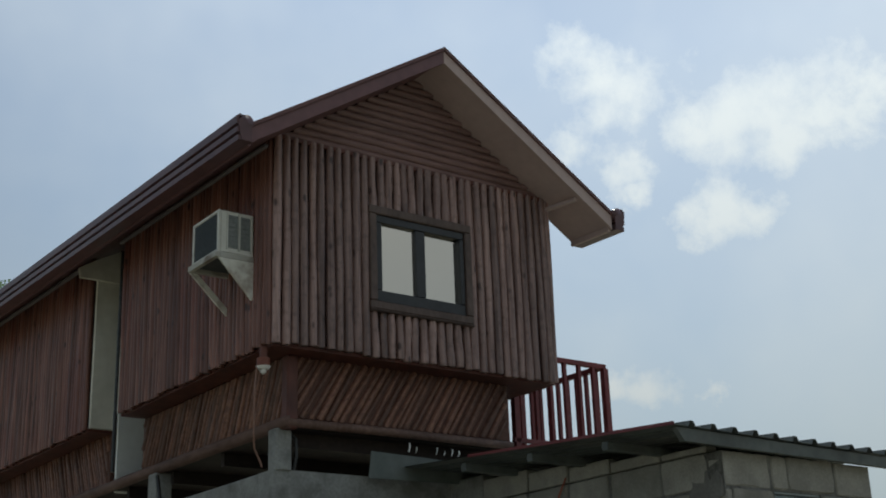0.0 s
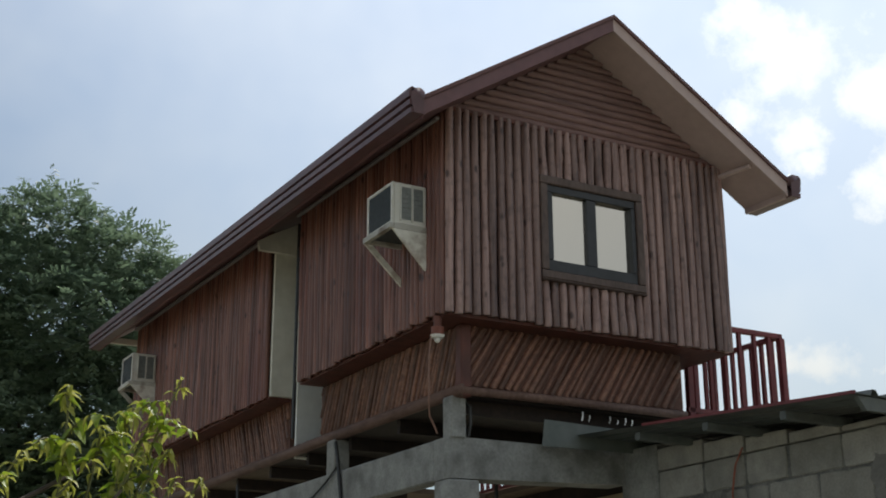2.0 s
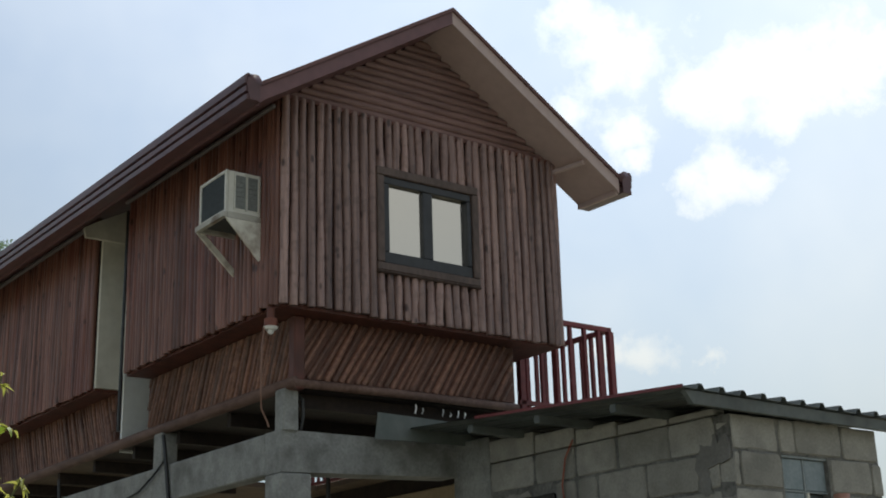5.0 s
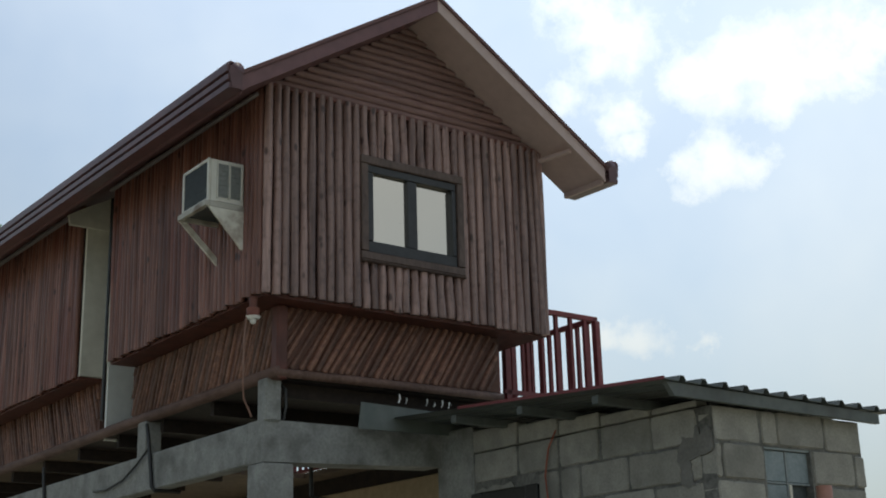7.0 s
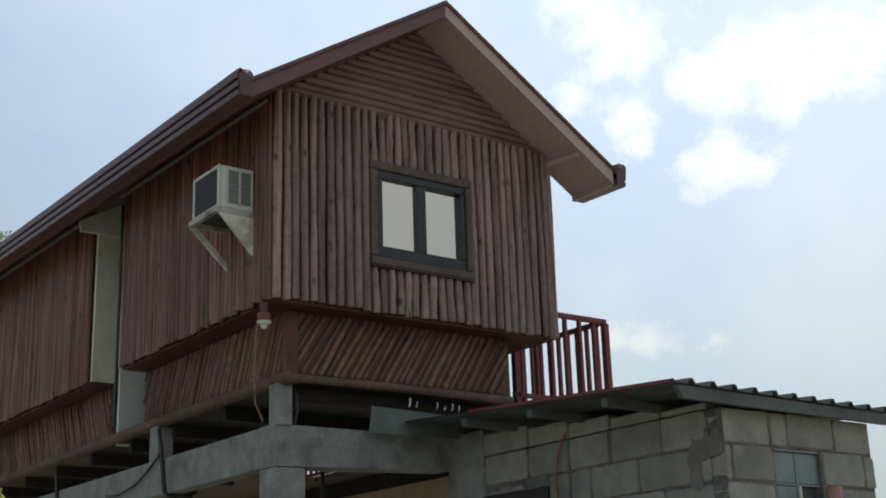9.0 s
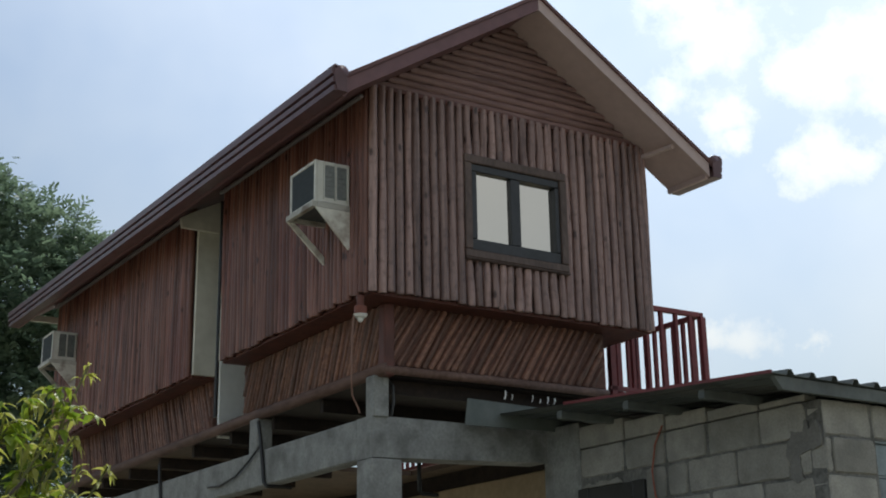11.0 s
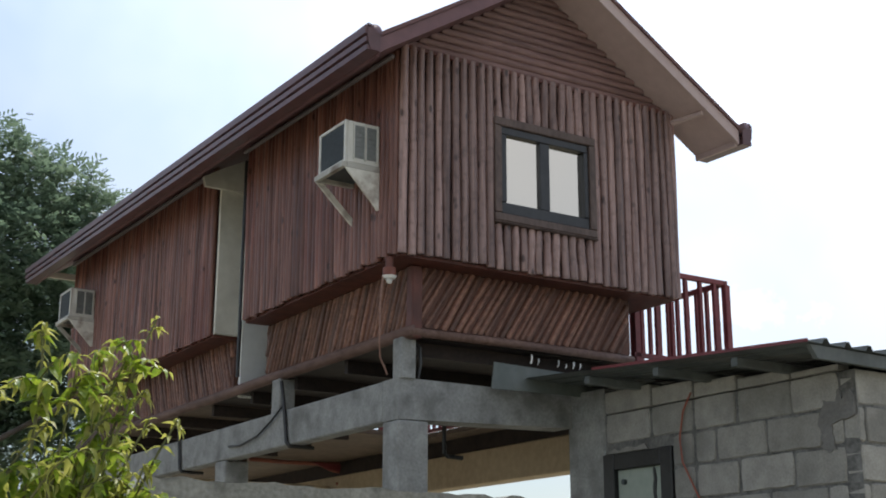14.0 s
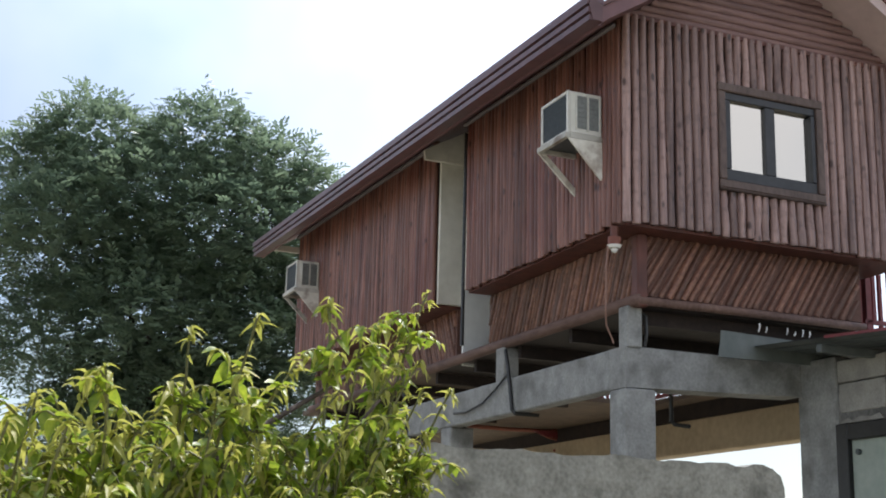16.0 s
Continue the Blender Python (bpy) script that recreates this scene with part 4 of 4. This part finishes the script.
for u, v, w, r in LOBES[:13]:
    tip = HEART + RIGHT * u + AHEAD * w + Vector((0, 0, v))
    part("limb", tube([(-0.25, 18.3, 4.6), Vector((-0.25, 18.3, 4.9)).lerp(tip, 0.45) + Vector((0, 0, 0.2)), tip], 0.07, 6, 0.2), BARK, tree)
rng = np.random.default_rng(3)
corners, quads = [], []


def frond(p, axis, size, pairs):
    """A flat frond of paired leaflets that arches out and droops."""
    side = np.cross(axis, np.array([0, 0, 1.0]) + rng.normal(size=3) * 0.3)
    side /= np.linalg.norm(side)
    for k in range(2 * pairs):
        s = (k // 2 + 0.5) / (pairs + 0.2)
        q = p + axis * size * s + np.array([0, 0, -0.40 * size * s * s])
        out = side * (1 if k % 2 else -1) + axis * 0.7 + np.array([0, 0, -0.2])
        out /= np.linalg.norm(out)
        long, wide = size * (0.38 - 0.18 * s) * rng.uniform(0.8, 1.2), 0.028 + 0.016 * rng.random()
        across = axis * wide
        i = len(corners)
        corners.extend((q - across * 0.5, q + out * long * 0.6 - across, q + out * long, q + out * long * 0.6 + across))
        quads.append((i, i + 1, i + 2, i + 3))


for u, v, w, r in LOBES:
    middle = np.array(HEART + RIGHT * u + AHEAD * w + Vector((0, 0, v)))
    n = int(640 * r * r)
    way = rng.normal(size=(n, 3))
    way /= np.linalg.norm(way, axis=1)[:, None]
    place = middle + way * (r * rng.uniform(0.45, 1.0, n) ** 0.5)[:, None] * np.array([1, 1, 0.9]) + rng.normal(size=(n, 3)) * 0.12
    for p, d in zip(place, way):
        if d[2] < -0.6 and rng.random() < 0.5:
            continue
        axis = np.array([d[0], d[1], 0.25 * d[2] + 0.18]) + rng.normal(size=3) * 0.35
        frond(p, axis / np.linalg.norm(axis), rng.uniform(0.32, 0.58), 4)
    # the dense heart of each clump
    for _ in range(int(26 * r * r)):
        d = rng.normal(size=3)
        d /= np.linalg.norm(d)
        p = middle + d * r * 0.72 * rng.random() ** 0.4
        a, b = rng.normal(size=3) * 0.13, rng.normal(size=3) * 0.13
        i = len(corners)
        corners.extend((p - a, p - b, p + a, p + b))
        quads.append((i, i + 1, i + 2, i + 3))
    # young sprays that stand out of the rim
    for _ in range(int(26 * r)):
        d = rng.normal(size=3)
        d[2] = abs(d[2]) * 0.8 + 0.15
        d /= np.linalg.norm(d)
        start = middle + d * r * 0.85
        axis = d + np.array([0.15, 0, 0.35]) + rng.normal(size=3) * 0.25
        axis /= np.linalg.norm(axis)
        long = rng.uniform(0.30, 0.62)
        for k in range(7):
            turn = np.cross(axis, rng.normal(size=3))
            turn = turn / np.linalg.norm(turn) + axis * 0.8
            frond(start + axis * long * k / 6, turn / np.linalg.norm(turn), rng.uniform(0.14, 0.22), 3)
data = bpy.data.meshes.new("crown")
data.from_pydata([tuple(c) for c in corners], [], quads)
data.materials.append(CROWN)
tagged(piece("crown", data, tree, Matrix.Identity(4)), "feathery crown of small leaflets", kind="stuff")


# ---- shrub in front ----
def leaf_mesh(name, material, wide, droop, fold):
    """A leaf of length 1 along +y, pointed, folded along its rib and drooping to the tip."""
    bm = bmesh.new()
    rows = []
    for s, w in ((0.0, 0.05), (0.18, 0.75), (0.42, 1.0), (0.70, 0.60), (1.0, 0.03)):
        z = -droop * s * s
        half = wide * w * 0.5
        rows.append([bm.verts.new((-half, s, z + fold * half)), bm.verts.new((0, s, z)), bm.verts.new((half, s, z + fold * half))])
    for a, b in zip(rows, rows[1:]):
        for k in (0, 1):
            bm.faces.new((a[k], a[k + 1], b[k + 1], b[k]))
    return as_mesh(name, bm, material, True)


leaves = [leaf_mesh("leaf", LEAF, w, d, f) for w, d, f in ((0.62, 0.22, 0.45), (0.55, 0.40, 0.6), (0.68, 0.12, 0.3))]
tips = [leaf_mesh("leaf", TIPLEAF, w, d, f) for w, d, f in ((0.42, 0.55, 0.7), (0.36, 0.9, 0.8))]
shrub = thing("shrub", "bright yellow-green leafy shrub in sunlight", "shrub", at=(-4.3, -5.2, 0))
rnd = random.Random(21)
shoots = [(-3.63, -4.80, 2.18), (-4.0, -4.99, 2.09), (-4.3, -5.4, 1.94), (-4.49, -5.45, 1.88), (-4.7, -5.59, 1.75), (-4.86, -5.66, 1.67), (-4.57, -5.5, 1.68), (-3.9, -5.0, 1.98), (-3.77, -4.93, 1.93),
          (-3.56, -4.9, 1.87), (-4.33, -5.27, 1.83), (-4.16, -5.21, 1.86), (-4.78, -5.67, 1.63), (-4.93, -5.75, 1.6), (-4.42, -5.44, 1.72), (-4.01, -5.15, 1.8), (-3.69, -4.93, 1.73), (-5.11, -5.76, 1.66), (-5.25, -5.75, 1.62), (-3.72, -4.82, 2.04), (-3.66, -4.88, 1.95), (-3.78, -4.80, 2.08), (-3.60, -4.78, 1.88), (-3.70, -4.75, 1.80)]
for k in range(105):
    s = rnd.random()
    shoots.append((-3.62 - 1.5 * s + rnd.uniform(-0.15, 0.12), -4.85 - 0.85 * s + rnd.uniform(-0.15, 0.35), 1.76 - 0.14 * s - rnd.uniform(0.0, 0.36)))
loose_corners, loose_faces, single = [], [], 0


def add_leaf(p, azimuth, pitch, roll, size, young):
    global single
    mesh = rnd.choice(tips if young else leaves)
    m = Matrix.Translation(p) @ pose(0, 0, 0, 0, 0, azimuth) @ pose(0, 0, 0, pitch, 0, 0) @ pose(0, 0, 0, 0, roll, 0) @ Matrix.Diagonal((size, size, size, 1))
    if single < 300:
        piece("leaf", mesh, shrub, m)
        single += 1
    else:
        kind = 1 if young else 0
        i = len(loose_corners)
        loose_corners.extend(tuple(m @ v.co) for v in mesh.vertices)
        loose_faces.extend((kind, tuple(i + j for j in f.vertices)) for f in mesh.polygons)


def leafy(points, first):
    """Opposite pairs of leaves along a stem, smaller and yellower to the tip."""
    n, turn = len(points), rnd.uniform(0, 180)
    for i, p in enumerate(points):
        s = i / (n - 1)
        if s < first:
            continue
        turn += 90 + rnd.uniform(-20, 20)
        near_tip = s > 0.80
        size = rnd.uniform(0.024, 0.045) if near_tip else rnd.uniform(0.038, 0.068) * (1.1 - 0.35 * s)
        for half in (0, 180):
            add_leaf(p, turn + half + rnd.uniform(-15, 15), (rnd.uniform(-75, -45) if rnd.random() < 0.35 else rnd.uniform(-40, 15)) if not near_tip else rnd.uniform(-30, 35), rnd.uniform(-25, 25), size, near_tip or rnd.random() < 0.3)


for number, tip in enumerate(shoots):
    tip = Vector(tip)
    foot = Vector((-4.55 + (tip.x + 4.3) * 0.40 + rnd.uniform(-0.15, 0.15), -5.25 + (tip.y + 5.15) * 0.40 + rnd.uniform(-0.15, 0.15), 0))
    bend = foot.lerp(tip, 0.62) + Vector((rnd.uniform(-0.25, 0.12), rnd.uniform(-0.2, 0.15), rnd.uniform(-0.05, 0.22)))
    n = 34
    line = [foot.lerp(bend, s).lerp(bend.lerp(tip, s), s) for s in [k / (n - 1) for k in range(n)]]
    line[-1] += Vector((rnd.uniform(-0.02, 0.02), 0, -0.012))
    part("stem", tube(line[::3] + [line[-1]], 0.010, 5, 0.25), STEM, shrub)
    leafy(line[14:], 0.25)
    for _ in range(7):
        add_leaf(line[-1] - Vector((0, 0, rnd.uniform(0.0, 0.035))), rnd.uniform(0, 360), rnd.uniform(-45, 45), rnd.uniform(-25, 25), rnd.uniform(0.022, 0.04), True)
    for _ in range(9 if number < 24 else 7):
        k = rnd.randrange(18, 32)
        a = rnd.uniform(0, 360)
        out = Vector((math.cos(radians(a)), math.sin(radians(a)), 0.0)) * rnd.uniform(0.05, 0.14)
        end = line[k] + out + Vector((0, 0, rnd.uniform(0.03, 0.16) if number >= 24 else rnd.uniform(0.0, 0.08)))
        twig = [line[k].lerp(end, s) + Vector((0, 0, 0.03 * math.sin(3.1 * s))) for s in [j / 5 for j in range(6)]]
        part("twig", tube(twig, 0.004, 4, 0.5), STEM, shrub)
        leafy(twig, 0.15)
part("branch", tube([(-4.95, -5.35, 0.9), (-4.62, -5.33, 1.38), (-4.25, -5.15, 1.66), (-3.86, -4.95, 1.90)], 0.014, 6, 0.4), BARK, shrub, "bare brown branch")
part("branch", tube([(-4.3, -5.2, 0.7), (-4.12, -5.1, 1.3), (-3.98, -5.0, 1.62), (-3.82, -4.95, 1.80)], 0.011, 6, 0.4), BARK, shrub, "bare brown branch")
data = bpy.data.meshes.new("foliage")
data.from_pydata(loose_corners, [], [f for _, f in loose_faces])
data.materials.append(LEAF)
data.materials.append(TIPLEAF)
data.polygons.foreach_set("material_index", [k for k, _ in loose_faces])
data.polygons.foreach_set("use_smooth", [True] * len(loose_faces))
tagged(piece("foliage", data, shrub, Matrix.Identity(4)), "dense lower leaves", kind="stuff")

# ---- blocks of the shed, course by course ----
rnd = random.Random(8)
LEFT_EVEN, LEFT_ODD = (-2.61, -2.165, -1.64, -1.19), (-2.61, -2.44, -1.92, -1.42, -1.19)
FRONT_EVEN, FRONT_ODD = (1.90, 2.385, 2.55, 3.065, 3.50), (1.90, 1.965, 2.40, 2.905, 3.38, 3.50)
for k in range(11):
    z = COURSE0 - k * PITCH + 0.009
    if z < 0:
        break
    cuts = LEFT_EVEN if k % 2 == 0 else LEFT_ODD
    for a, b in zip(cuts, cuts[1:]):
        off = rnd.uniform(-0.004, 0.004)
        block(b - a - rnd.uniform(0.006, 0.022), wall_l, Matrix.Translation((SX + off, b - 0.009, z + rnd.uniform(-0.004, 0.004))) @ pose(0, 0, 0, rnd.uniform(-0.8, 0.8), rnd.uniform(-0.7, 0.7), -90 + rnd.uniform(-0.6, 0.6)))
    if k > 0:
        block(0.235, wall_l, Matrix.Translation((SX + 0.002, -0.944, z)) @ pose(0, 0, 0, 0, 0, -90))
    cuts = FRONT_EVEN if k % 2 == 0 else FRONT_ODD
    for a, b in zip(cuts, cuts[1:]):
        if 2.39 < a < 2.45 and k in (1, 2) or (k == 2 and 2.3 < a < 2.9):
            continue
        if k == 2 and a < 2.39 < b:
            b = 2.39
        block(b - a - rnd.uniform(0.006, 0.022), wall_f, Matrix.Translation((a + 0.009, SY + rnd.uniform(-0.004, 0.004), z + rnd.uniform(-0.004, 0.004))) @ pose(0, 0, 0, rnd.uniform(-0.8, 0.8), rnd.uniform(-0.7, 0.7), rnd.uniform(-0.6, 0.6)))
for a, b, z in ((-1.19, -0.70, COURSE0 + 0.009), (-0.70, -0.14, COURSE0 + 0.009)):
    block(b - a - 0.018, wall_l, Matrix.Translation((SX + 0.003, b - 0.009, z)) @ pose(0, 0, 0, 0, 0, -90))
for a, b in ((-2.60, -2.18), (-2.16, -1.66), (-1.64, -1.2), (-1.18, -0.72), (-0.7, -0.14)):
    head = 0.0675 * ((a + b) / 2 + 2.87) + 0.012
    piece("block", as_mesh("block", boxes(((0, 0, 0), (b - a, 0.12, head)), bevel=0.008), BLOCK), wall_l, Matrix.Translation((SX + 0.004, b, 2.892)) @ pose(0, 0, 0, 0, 0, -90))
